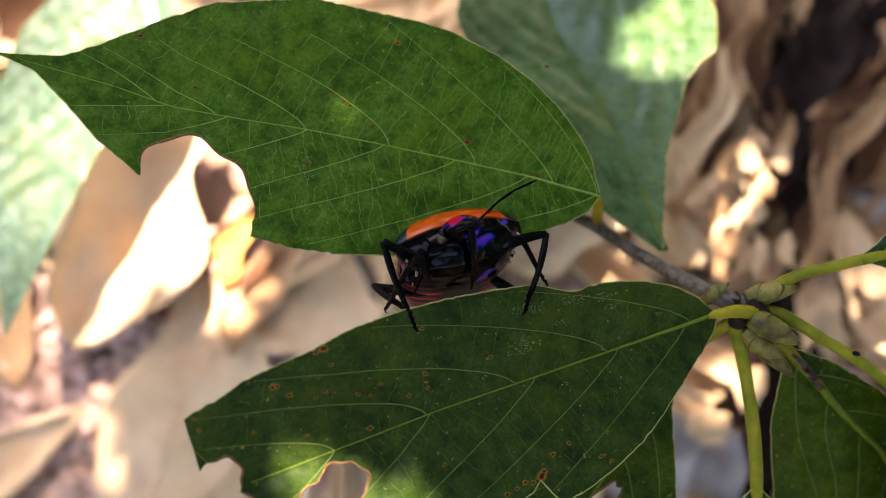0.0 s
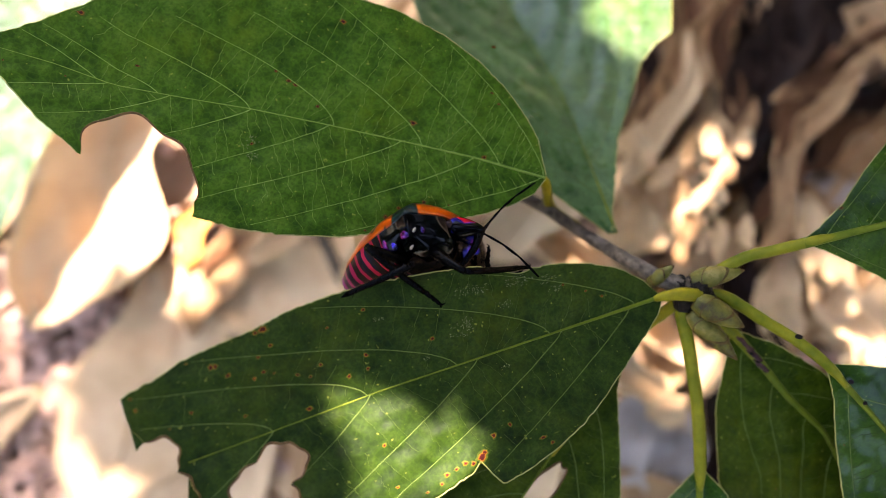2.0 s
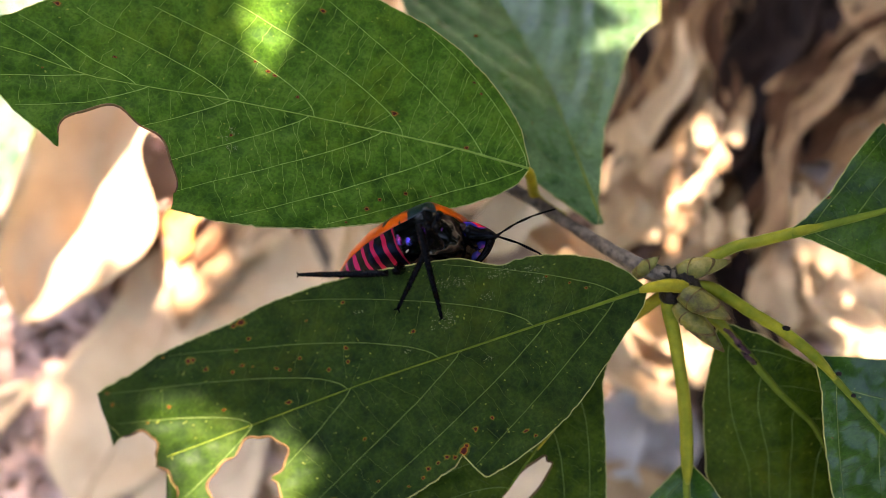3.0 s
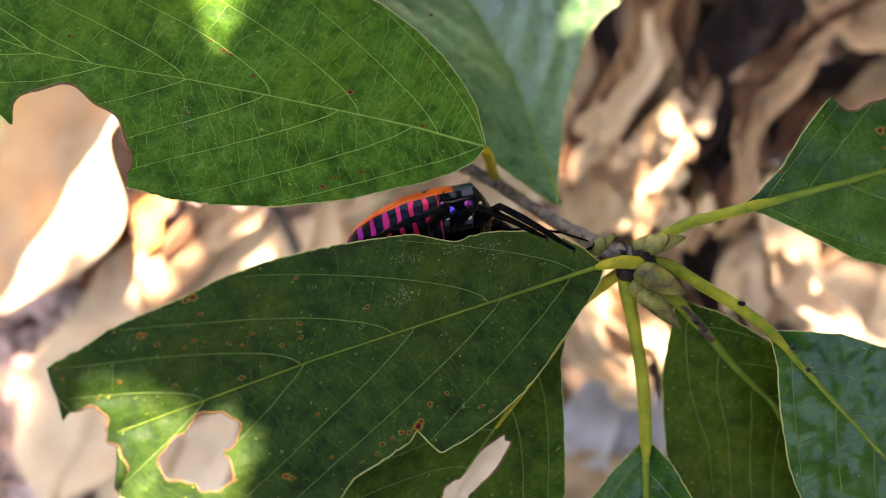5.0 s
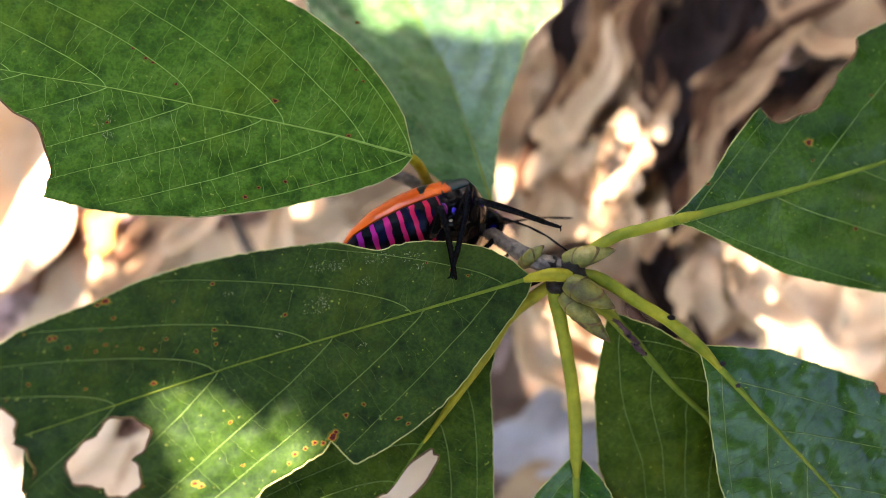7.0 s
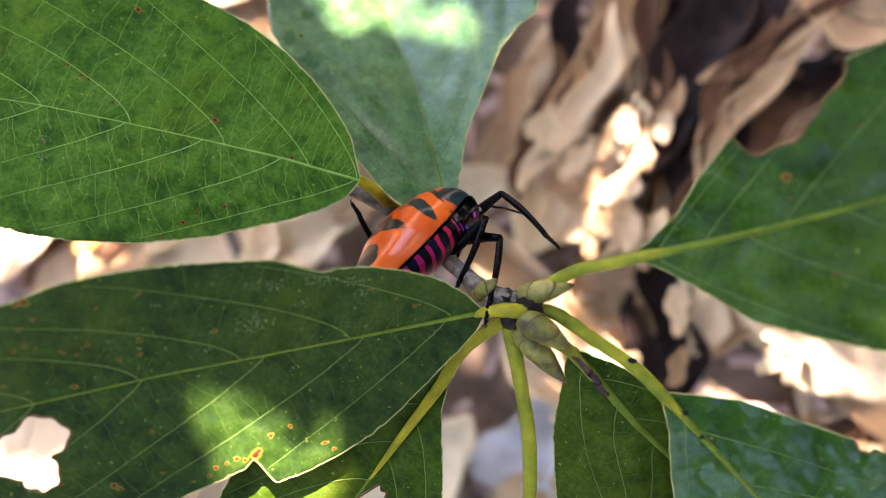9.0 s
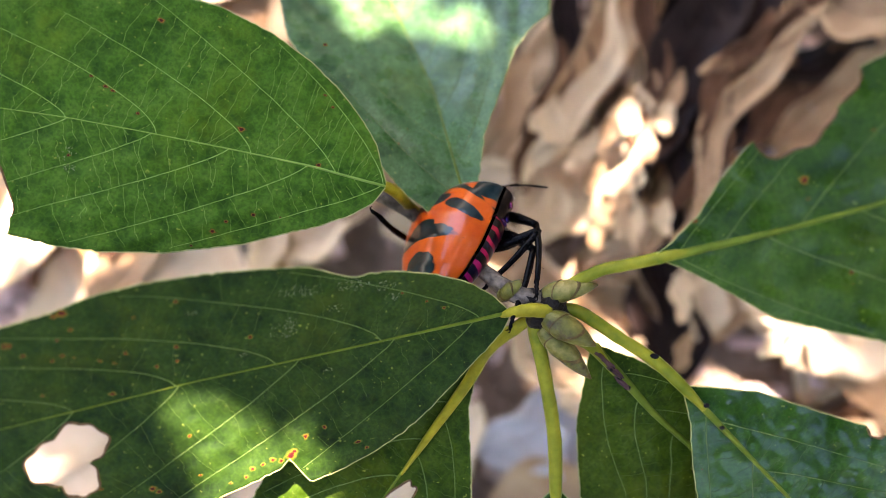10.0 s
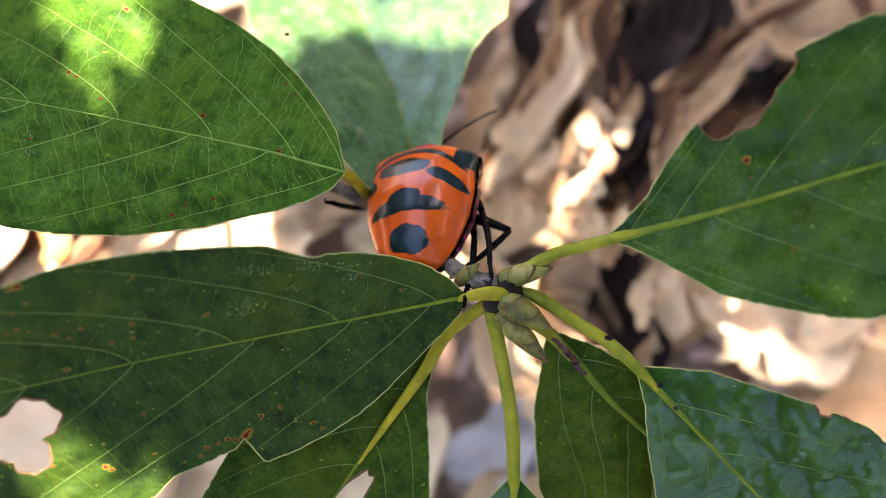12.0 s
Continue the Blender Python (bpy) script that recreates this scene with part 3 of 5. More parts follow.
leaf_i = living_leaf(
    "shrub_leaf", (-122, 92, 50), (-152, -4, 45), (0.1, -0.1, 0.985),
    ((0, -0.4), (10, -12), (30, -20), (50, -20), (70, -13), (98, -0.3)),
    ((0, 0.4), (9, 11), (28, 12), (43, 7), (55, 5), (70, 3), (84, 1.6), (98, 0.3)),
    GREEN_GLARE, "sunlit green leaf low down near the litter, colour paled for glare", veins=6, seed=29, thick=0.45)


# ---- twig, stalks and buds ----
def stalk(name, pts, radii, mat, label, parent=None, n=24, knobs=0.05, category="stalk", marks=()):
    bm = bmesh.new()
    tube(bm, smooth_path([mm(*p) for p in pts], n), [r * PLAN / 1000 for r in radii], 10, 1.0, knobs, len(pts) * 7 + n)
    ob = part(name, bm, mat, parent, label) if parent else tagged(link(name, bm, mat), label, category)
    return ob


twig = new("twig")
tagged(twig, "grey-brown woody twig with green stalks and buds", "twig")
stalk("stem", [(2.5, -0.8, 84.0), (0, 0.3, 84.2), (-7.1, 3.4, 84.2), (-16.4, 11.7, 75.0), (-26.8, 19, 73.0), (-42, 26, 70), (-55, 33, 60), (-62, 38, 44), (-66, 41, 22), (-68, 42, -3)],
      [1.7, 2.0, 1.45, 1.15, 1.2, 1.3, 1.4, 1.5, 1.7, 2.0], BARK, "grey-brown bark stem", twig, 70, 0.10)
stalk("leaf_stalk", [(-17.9, 13.7, 72.5), (-20.4, 15.9, 71.5), (-23.2, 18.0, 74.0), (-25.6, 19.5, 85.5), (-30.5, 20.5, 89.0)], [1.3, 1.0, 0.95, 0.95, 0.3], PETIOLE_YELLOW, "yellow-green leaf stalk", twig)
stalk("leaf_stalk", [(0.4, -0.6, 86.3), (-2.4, -0.4, 86.8), (-5.4, -0.7, 86.2), (-7.6, -1.3, 85.6)], [1.25, 1.15, 0.9, 0.4], PETIOLE_YELLOW, "short mustard-yellow leaf stalk", twig)
stalk("leaf_stalk", [(0.7, 1.8, 84.9), (7.5, 5.6, 88.0), (12, 6.6, 90.4), (17.4, 7.8, 93.0), (21, 8.6, 94.0)], [1.05, 1.0, 0.95, 0.9, 0.3], PETIOLE, "yellow-green leaf stalk", twig)
stalk("leaf_stalk", [(2.5, 0.0, 84.6), (5.6, -1.0, 85.4), (11, -4.6, 85.8), (16.6, -8.3, 86.2), (20.9, -12.5, 87.6), (24, -15.8, 86.8)], [0.95, 1.1, 1.05, 1.0, 0.95, 0.4], PETIOLE, "yellow-green leaf stalk with a dark scar", twig)
stalk("leaf_stalk", [(-1.2, -1.0, 84.0), (-1.9, -3.0, 83.6), (0, -12, 81.6), (1.5, -21.5, 79.3), (1.8, -30.2, 78.0), (1.9, -34, 77.2)], [1.1, 1.3, 1.15, 1.15, 1.1, 0.4], PETIOLE, "speckled yellow-green leaf stalk", twig)
stalk("leaf_stalk", [(0.4, -1.4, 82.8), (4, -4.2, 81.6), (8, -6.8, 80.9), (11.5, -11, 79.9)], [0.95, 1.1, 1.0, 0.4], PETIOLE, "yellow-green leaf stalk", twig)
stalk("leaf_stalk", [(-1.4, -1.0, 83.0), (-5, -3.4, 82.4), (-9.5, -7.0, 81.3), (-13.2, -13, 80.6), (-19.0, -21.0, 79.8), (-24, -28, 78.6)], [0.95, 1.1, 1.1, 0.95, 0.7, 0.2], PETIOLE_YELLOW, "yellow-green leaf stalk", twig)

for cx, cy, cz, r in ((0.5, 0.4, 84.6, 2.2), (2.2, -0.9, 84.2, 1.7), (-1.4, -1.6, 83.8, 1.7), (-2.6, 1.2, 84.6, 1.6), (0.8, 1.6, 85.4, 1.2), (1.6, -2.4, 83.8, 1.3)):
    bm = bmesh.new()
    made = bmesh.ops.create_icosphere(bm, subdivisions=3, radius=1.0)["verts"]
    for v in made:
        v.co = mm(cx, cy, cz) + v.co * (r * 1.2 * PLAN / 1000) * (1 + 0.22 * noise.noise(v.co * 2.6 + Vector((cx, cy, cz))))
    part("knob", bm, NODE_BARK, twig, "knobbly dark bark where the stalks meet")
for cx, cy, cz, r in ((16.4, -7.6, 87.0, 0.55), (24.0, -15.0, 88.2, 0.4), (26.5, -18.5, 87.4, 0.35), (11.0, -10.2, 80.9, 0.4), (13.5, -13.2, 80.2, 0.45), (12.2, -11.6, 80.6, 0.35)):
    bm = bmesh.new()
    bmesh.ops.create_uvsphere(bm, u_segments=10, v_segments=7, radius=r * PLAN / 1000)
    for v in bm.verts:
        v.co = Vector((v.co.x * 1.3, v.co.y * 0.9, v.co.z * 0.35)) * (1 + 0.3 * noise.noise(v.co * 6000)) + mm(cx, cy, cz)
    part("scar", bm, BLACK_MARK, twig, "small dark scar")
for k, (cx, cy, cz) in enumerate(((8.8, -7.8, 81.3), (10.0, -9.0, 81.0), (11.4, -10.6, 80.7), (12.6, -12.4, 80.4))):
    bm = bmesh.new()
    made = bmesh.ops.create_icosphere(bm, subdivisions=2, radius=1.0)["verts"]
    for v in made:
        v.co = mm(cx, cy, cz) + Vector((v.co.x * 1.3 - v.co.y * 0.5, v.co.y * 0.9 - v.co.x * 0.7, v.co.z * 0.45)) * (0.9 * PLAN / 1000) * (1 + 0.8 * noise.noise(v.co * 1.9 + Vector((cx, cy, k))))
    part("scab", bm, SCAB, twig, "purple-brown scab on the stalk")
speck = random.Random(6)
bm = bmesh.new()
line = smooth_path([mm(-1.9, -3.0, 84.4), mm(0, -12, 82.4), mm(1.5, -21.5, 80.1), mm(1.8, -30.2, 78.8)], 60)
for _ in range(60):
    p = speck.choice(line) + mm(speck.uniform(-0.6, 0.6), speck.uniform(-0.3, 0.3), -0.1)
    r = speck.uniform(0.04, 0.11) * PLAN / 1000
    ring = [bm.verts.new(p + Vector((r * math.cos(k), r * 1.6 * math.sin(k), 0))) for k in (0, 1.05, 2.1, 3.15, 4.2, 5.25)]
    top = bm.verts.new(p + Vector((0, 0, r * 0.7)))
    for k in range(6):
        bm.faces.new((ring[k], ring[(k + 1) % 6], top))
part("speckles", bm, BLACK_MARK, twig, "fine dark speckles on the stalk")


def bud(p0, p1, r, twig_part):
    """A pointed leaf bud wrapped in overlapping scales."""
    a, b = mm(*p0), mm(*p1)
    d = b - a
    q = d.to_track_quat("X", "Z")
    body = None
    for k, (s0, s1, rr) in enumerate(((0.0, 1.0, 0.92), (0.0, 0.72, 1.0), (0.0, 0.45, 1.06))):
        bm = bmesh.new()
        n, sides = 12, 14
        rings = []
        for i in range(n + 1):
            u = s0 + (s1 - s0) * i / n
            rad = r * PLAN / 1000 * rr * math.sin(math.pi * min(1, u * 0.86 + 0.14) ** 0.9) ** 0.75 if u < 0.999 else 0.00003
            line = []
            for j in range(sides):
                t = 2 * math.pi * j / sides
                cut = 1.0 if k == 0 else 1.0 - 0.62 * (0.5 + 0.5 * math.cos(t + k * 2.1))
                uu = s0 + (s1 * cut - s0) * i / n
                ru = r * PLAN / 1000 * rr * max(0.03, math.sin(math.pi * min(1, uu * 0.86 + 0.14) ** 0.9)) ** 0.75
                line.append(bm.verts.new(a + q @ Vector((d.length * uu, ru * math.cos(t), ru * math.sin(t)))))
            rings.append(line)
        for r0, r1 in zip(rings, rings[1:]):
            for j in range(sides):
                bm.faces.new((r0[j], r0[(j + 1) % sides], r1[(j + 1) % sides], r1[j]))
        bm.faces.new(list(reversed(rings[0])))
        bm.faces.new(rings[-1])
        bm.faces.ensure_lookup_table()
        for f in bm.faces[(n - 1) * sides:n * sides + 2]:
            f.material_index = 1
        if k == 0:
            body = part("bud", bm, [BUD, BUD_RIM], twig_part, "green-brown scaly bud")
        else:
            part("scale", bm, [BUD, BUD_RIM], body)


bud((-0.6, 2.0, 85.4), (7.8, 3.6, 87.6), 1.8, twig)
bud((-0.4, -1.4, 86.2), (7.4, -6.0, 87.0), 2.2, twig)
bud((-0.8, -3.2, 84.4), (7.0, -11.4, 84.2), 1.95, twig)
bud((-7.5, 1.5, 84.0), (-4.0, 4.4, 87.4), 1.3, twig)


# ---- ground and litter ----
bm = bmesh.new()
n = 90
rings = []
for i in range(n + 1):
    r = 0.012 * i if i < 50 else 0.6 * (1.22 ** (i - 50))
    line = []
    for j in range(120):
        a = 2 * math.pi * j / 120
        x, y = r * math.cos(a), r * math.sin(a)
        z = 0.006 * noise.noise(Vector((x * 22, y * 22, 0))) + 0.003 * noise.noise(Vector((x * 80, y * 80, 3))) if r < 1.2 else 0.0
        line.append(bm.verts.new((x, y, z - 0.006)))
        if i == 0:
            break
    rings.append(line)
for r0, r1 in zip(rings, rings[1:]):
    for j in range(120):
        k = (j + 1) % 120
        bm.faces.new((r0[0], r1[j], r1[k]) if len(r0) == 1 else (r0[j], r1[j], r1[k], r0[k]))
tagged(link("ground", bm, SOIL), "dark bare soil under dry leaf litter", "ground", kind="structure")

stalk("stick", [(-95, 62, 7), (-86, 42, 9), (-76, 22, 10), (-66, 2, 7), (-60, -12, 4)], [1.3, 1.7, 1.6, 1.8, 1.4], BARK, "grey weathered stick lying on dry leaves", n=30, knobs=0.08, category="stick")

litter_rng = random.Random(12)


def dry_leaf(px, py, length, width, turn, skin, label, lift=6.0, curl=1.0, wave=0.0):
    """A curled dead leaf lying on the ground; place in millimetres, turn in degrees from +x."""
    rng = litter_rng
    bm = bmesh.new()
    nu, nv = 26, 12
    ph, bend, cup = rng.uniform(0, 6), rng.uniform(-0.5, 0.5) * curl, rng.uniform(0.5, 1.3) * curl
    seed = rng.uniform(0, 50)
    rows = []
    for i in range(nu + 1):
        u = i / nu
        w = width / 2 * max(0.02, math.sin(math.pi * u ** 0.85)) ** 0.8
        line = []
        for j in range(nv + 1):
            v = 2 * j / nv - 1
            a = cup * v * 1.3
            R = w / max(0.3, 1.3 * cup)
            y = R * math.sin(a) if abs(cup) > 0.05 else w * v
            z = R * (1 - math.cos(a)) + bend * length * 0.5 * (u - 0.5) ** 2 * 2
            z += 0.05 * width * noise.noise(Vector((u * 5, v * 2, seed))) + 0.02 * width * math.sin(u * 22 + v * 3 + ph)
            y += 0.06 * width * noise.noise(Vector((u * 4, v * 3, seed + 9)))
            y += wave * (math.sin(u * 6.5 + ph) + 0.5 * math.sin(u * 13 + 2 * ph))
            line.append(bm.verts.new(mm((u - 0.5) * length, y, z)))
        rows.append(line)
    for r0, r1 in zip(rows, rows[1:]):
        for j in range(nv):
            bm.faces.new((r0[j], r1[j], r1[j + 1], r0[j + 1]))
    spine = [rows[i][nv // 2].co.copy() for i in range(0, nu + 1, 2)]
    ob = tagged(new("dry_leaf"), label, "leaf", "leaf litter on the ground")
    blade = part("blade", bm, skin, ob)
    bm = bmesh.new()
    tube(bm, [p + Vector((0, 0, 0.0002)) for p in spine], [0.0006, 0.0004, 0.0002], 6)
    part("midrib", bm, skin, ob)
    ob.matrix_basis = Matrix.Translation(mm(px, py, lift)) @ pose(0, 0, 0, 0, 0, turn)
    sol = blade.modifiers.new("thickness", "SOLIDIFY")
    sol.thickness = 0.0004
    return ob


def from_view(px, py):
    """Ground place in millimetres of a spot of the plan sheet."""
    return -30.1 + 0.1575 * (px - 784), 15.7 - 0.161 * (py - 441)


CREAM, TAN, BROWN, GREY = "pale cream dry curled leaf on the ground", "tan dry curled leaf on the ground", "dark brown dry curled leaf on the ground", "greyish dry leaf on the ground"
DARK, ORANGE = "almost black rotting curled leaf on the ground", "small orange-tan dry leaf on the ground"
LITTER = {"c": (DRY_CREAM, CREAM), "t": (DRY_TAN, TAN), "b": (DRY_BROWN, BROWN), "g": (DRY_GREY, GREY), "d": (DRY_GAP_SHADE, DARK), "o": (DRY_ORANGE, ORANGE)}


def litter(kind, px, py, length, width, turn, lift, curl):
    x, y = from_view(px, py)
    k = (214 - lift) / 204
    dry_leaf(-31 + (x + 31) * k, -20.6 + (y + 20.6) * k, length, width, turn, *LITTER[kind], lift, curl, wave=0.05 * length)


# broad curled leaves beside the mulch
litter("c", 120, 320, 80, 44, 66, 15, 0.8)
litter("b", 235, 390, 46, 7, 56, 12, 1.3)
litter("o", 272, 388, 20, 8, 66, 16, 0.9)
litter("c", 200, 640, 74, 42, 78, 8, 0.35)
litter("c", 430, 480, 52, 28, 28, 8, 0.4)
litter("c", 430, 385, 26, 9, 44, 15, 1.2)
litter("b", 350, 385, 30, 6, 62, 12, 1.2)
litter("t", 330, 450, 40, 14, 66, 12, 0.9)
litter("c", -60, 240, 60, 34, 80, 9, 0.6)
litter("g", 40, 160, 56, 36, 40, 8, 0.5)
litter("c", 640, 410, 30, 16, 20, 12, 0.8)
litter("c", 560, 420, 26, 10, 70, 14, 1.0)
litter("t", 760, 320, 34, 16, 40, 12, 0.8)
litter("c", 860, 360, 40, 18, 25, 10, 0.7)
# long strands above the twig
# the "d" leaves paint the dark shade between the strands
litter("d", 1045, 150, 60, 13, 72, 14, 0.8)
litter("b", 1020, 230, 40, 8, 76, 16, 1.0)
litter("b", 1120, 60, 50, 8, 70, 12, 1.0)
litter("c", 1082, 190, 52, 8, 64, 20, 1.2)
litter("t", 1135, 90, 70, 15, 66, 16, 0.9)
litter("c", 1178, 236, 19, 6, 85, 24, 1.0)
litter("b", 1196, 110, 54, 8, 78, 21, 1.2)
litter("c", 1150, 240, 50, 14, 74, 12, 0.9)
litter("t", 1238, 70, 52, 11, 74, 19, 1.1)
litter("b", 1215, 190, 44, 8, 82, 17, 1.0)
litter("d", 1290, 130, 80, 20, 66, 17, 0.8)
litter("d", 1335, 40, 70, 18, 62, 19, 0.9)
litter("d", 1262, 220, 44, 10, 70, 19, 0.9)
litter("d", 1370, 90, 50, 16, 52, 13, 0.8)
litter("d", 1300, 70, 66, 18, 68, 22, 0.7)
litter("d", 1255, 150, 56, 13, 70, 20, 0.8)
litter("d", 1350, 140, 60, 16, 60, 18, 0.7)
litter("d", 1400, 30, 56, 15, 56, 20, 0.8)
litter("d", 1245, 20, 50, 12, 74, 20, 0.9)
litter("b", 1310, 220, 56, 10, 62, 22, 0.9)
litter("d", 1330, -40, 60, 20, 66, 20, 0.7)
litter("b", 1420, 190, 40, 12, 40, 14, 0.9)
litter("t", 1345, 225, 70, 8, 57, 24, 1.2)
litter("b", 1400, 105, 62, 9, 44, 22, 1.2)
litter("t", 1440, 60, 60, 9, 32, 20, 1.1)
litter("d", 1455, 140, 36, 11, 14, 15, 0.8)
litter("o", 1386, 158, 10, 5, 30, 23, 0.6)
litter("t", 1525, 35, 34, 22, 155, 22, 0.9)
litter("g", 1375, 250, 44, 22, 62, 8, 0.6)
litter("t", 1500, 200, 50, 20, 36, 10, 0.7)
litter("c", 1080, 345, 40, 25, 34, 13, 0.5)
litter("c", 1000, 340, 26, 7, 82, 16, 0.9)
litter("t", 1240, 320, 44, 16, 76, 10, 0.8)
litter("t", 960, 230, 40, 12, 68, 10, 1.0)
# round the foot of the twig
litter("c", 1370, 480, 50, 15, -66, 14, 0.8)
litter("c", 1480, 560, 44, 28, 8, 8, 0.5)
litter("t", 1310, 420, 40, 16, 70, 8, 0.8)
litter("c", 1560, 480, 40, 22, 70, 10, 0.7)
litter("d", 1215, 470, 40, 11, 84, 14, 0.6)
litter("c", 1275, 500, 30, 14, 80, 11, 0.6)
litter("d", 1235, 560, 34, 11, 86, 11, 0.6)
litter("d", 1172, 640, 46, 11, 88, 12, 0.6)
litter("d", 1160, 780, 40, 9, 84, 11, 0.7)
litter("c", 1015, 620, 34, 13, -58, 12, 0.9)
# small round pale leaf put in for a blurred spot of light
litter("c", 1076, 682, 11, 9, 20, 15, 0.4)
litter("c", 1150, 620, 12, 8, 60, 14, 0.5)
litter("g", 1000, 730, 34, 18, 30, 8, 0.5)
litter("g", 1090, 770, 30, 20, 80, 7, 0.5)
litter("t", 1040, 850, 40, 22, 4, 8, 0.5)
litter("c", 820, 800, 44, 24, 60, 8, 0.5)
litter("c", 640, 850, 40, 24, 20, 8, 0.5)
litter("c", 330, 800, 44, 26, 35, 7, 0.4)
for k in range(230):
    a, r = litter_rng.uniform(0, 6.28), 0.2 * math.sqrt(litter_rng.random())
    x, y = -0.03 + r * math.cos(a), 0.01 + r * math.sin(a)
    if 0.026 < x < 0.05 and 0.03 < y < 0.065:
        continue
    skin, lab = litter_rng.choice(((DRY_TAN, TAN), (DRY_TAN, TAN), (DRY_CREAM, CREAM), (DRY_CREAM, CREAM), (DRY_CREAM, CREAM), (DRY_TAN, TAN), (DRY_BROWN, BROWN)))
    dry_leaf(x * 1000 / PLAN, y * 1000 / PLAN, litter_rng.uniform(40, 85), litter_rng.uniform(14, 34), litter_rng.uniform(0, 360), skin, lab, litter_rng.uniform(0, 5), litter_rng.uniform(0.4, 1.2))

bm = bmesh.new()
chip = random.Random(4)
for k in range(2600):
    x, y = chip.uniform(-190, -85), chip.uniform(-90, 30)
    if chip.random() < 0.3:
        x, y = chip.uniform(-250, 200), chip.uniform(-150, 150)
    mt = Matrix.Translation(mm(x, y, chip.uniform(-3, 3))) @ pose(0, 0, 0, chip.uniform(-30, 30), chip.uniform(-30, 30), chip.uniform(0, 360))
    a, b, c = chip.uniform(2, 7), chip.uniform(0.8, 2.4), chip.uniform(0.3, 0.9)
    v = [bm.verts.new(mt @ mm(sx * a * chip.uniform(0.7, 1), sy * b * chip.uniform(0.6, 1), sz * c)) for sx in (-1, 1) for sy in (-1, 1) for sz in (-1, 1)]
    for f in ((0, 1, 3, 2), (4, 6, 7, 5), (0, 4, 5, 1), (2, 3, 7, 6), (0, 2, 6, 4), (1, 5, 7, 3)):
        bm.faces.new([v[i] for i in f])
tagged(link("mulch", bm, MULCH, smooth=False), "pinkish-brown bark chips and crumbs on the ground", "mulch", kind="stuff")


# crumbs and broken tips among the strands, added as pale blurred glints of light
rng = random.Random(31)
for k in range(34):
    far = k < 24
    litter("cctcc"[k % 5], rng.uniform(1020, 1230) if far else rng.uniform(1240, 1420), rng.uniform(200, 420) if far else rng.uniform(440, 640),
           rng.uniform(6, 13), rng.uniform(3, 6), rng.uniform(40, 100), rng.uniform(20, 27), rng.uniform(0.6, 1.1))


# ---- unseen leaves overhead, added to break up the sun ----
CANOPY_Z = 0.34
CANOPY_SKIN = plain("canopy_leaf", (0.03, 0.08, 0.012), (0.06, 0.14, 0.02), 120, 0.45)
sx_axis = SUN.orthogonal().normalized()
sy_axis = SUN.cross(sx_axis)


def on_canopy(p):
    """The place overhead, across the sun's beam, that shades the place p (mm)."""
    v = mm(*p)
    return Vector((v.dot(sx_axis), v.dot(sy_axis)))


# openings in the added foliage, set where sun patches fall: place and reach
GAPS = ((14.7, 31, 12, 4.5), (13.5, 55, 20, 2.0), (9, 46, 16, 1.5), (27.3, 43, 24, 1.8), (2, 32, 14, 2), (-130, 46, 18, 2.5), (-120, 36, 16, 4), (-141, 9, 8, 7), (58, 9, 13, 4), (12.8, -21, 12, 2), (-110, 12, 10, 6), (-75, 16, 10, 4.5), (-53, 15, 12, 4), (-43, 24, 12, 4), (61, -17, 10, 4), (24, -7, 15, 2),
        (-60, 18, 6, 2.5), (-63, 43, 95, 6.9), (-15, 57, 66, 5), (-34, 54, 68, 3), (-2, 57, 65, 3), (-128, 68, 50, 6), (-146, 30, 46, 4))
# places on the plant that lie in full shade: place and reach
SHADE = ((-45, 25, 92, 26), (-72, 32, 95, 24), (-100, 40, 98, 18), (-25, -8, 88, 20), (-50, -14, 92, 26), (-75, -20, 98, 20), (-10, 8, 88, 16), (5, -3, 86, 14),
         (35, 12, 96, 24), (60, 16, 100, 22), (35, -25, 85, 24), (10, -25, 80, 18), (-20, -35, 78, 22), (-5, 25, 80, 10), (-20, 38, 72, 9), (52, 74, 14, 22), (74, 64, 14, 18), (38, 84, 14, 14), (90, 84, 14, 16), (50, 40, 12, 14), (34, 2, 5, 12), (70, 36, 12, 12), (28, -16, 6, 8), (60, -8, 8, 10), (12, 72, 14, 12), (-2, 60, 12, 7))
MOVING_GAP = on_canopy((-62.5, -31, 96))
holes = [(on_canopy(g[:3]), g[3] * PLAN / 1000) for g in GAPS]
high_holes = [h for h, g in zip(holes, GAPS) if g[2] > 40]


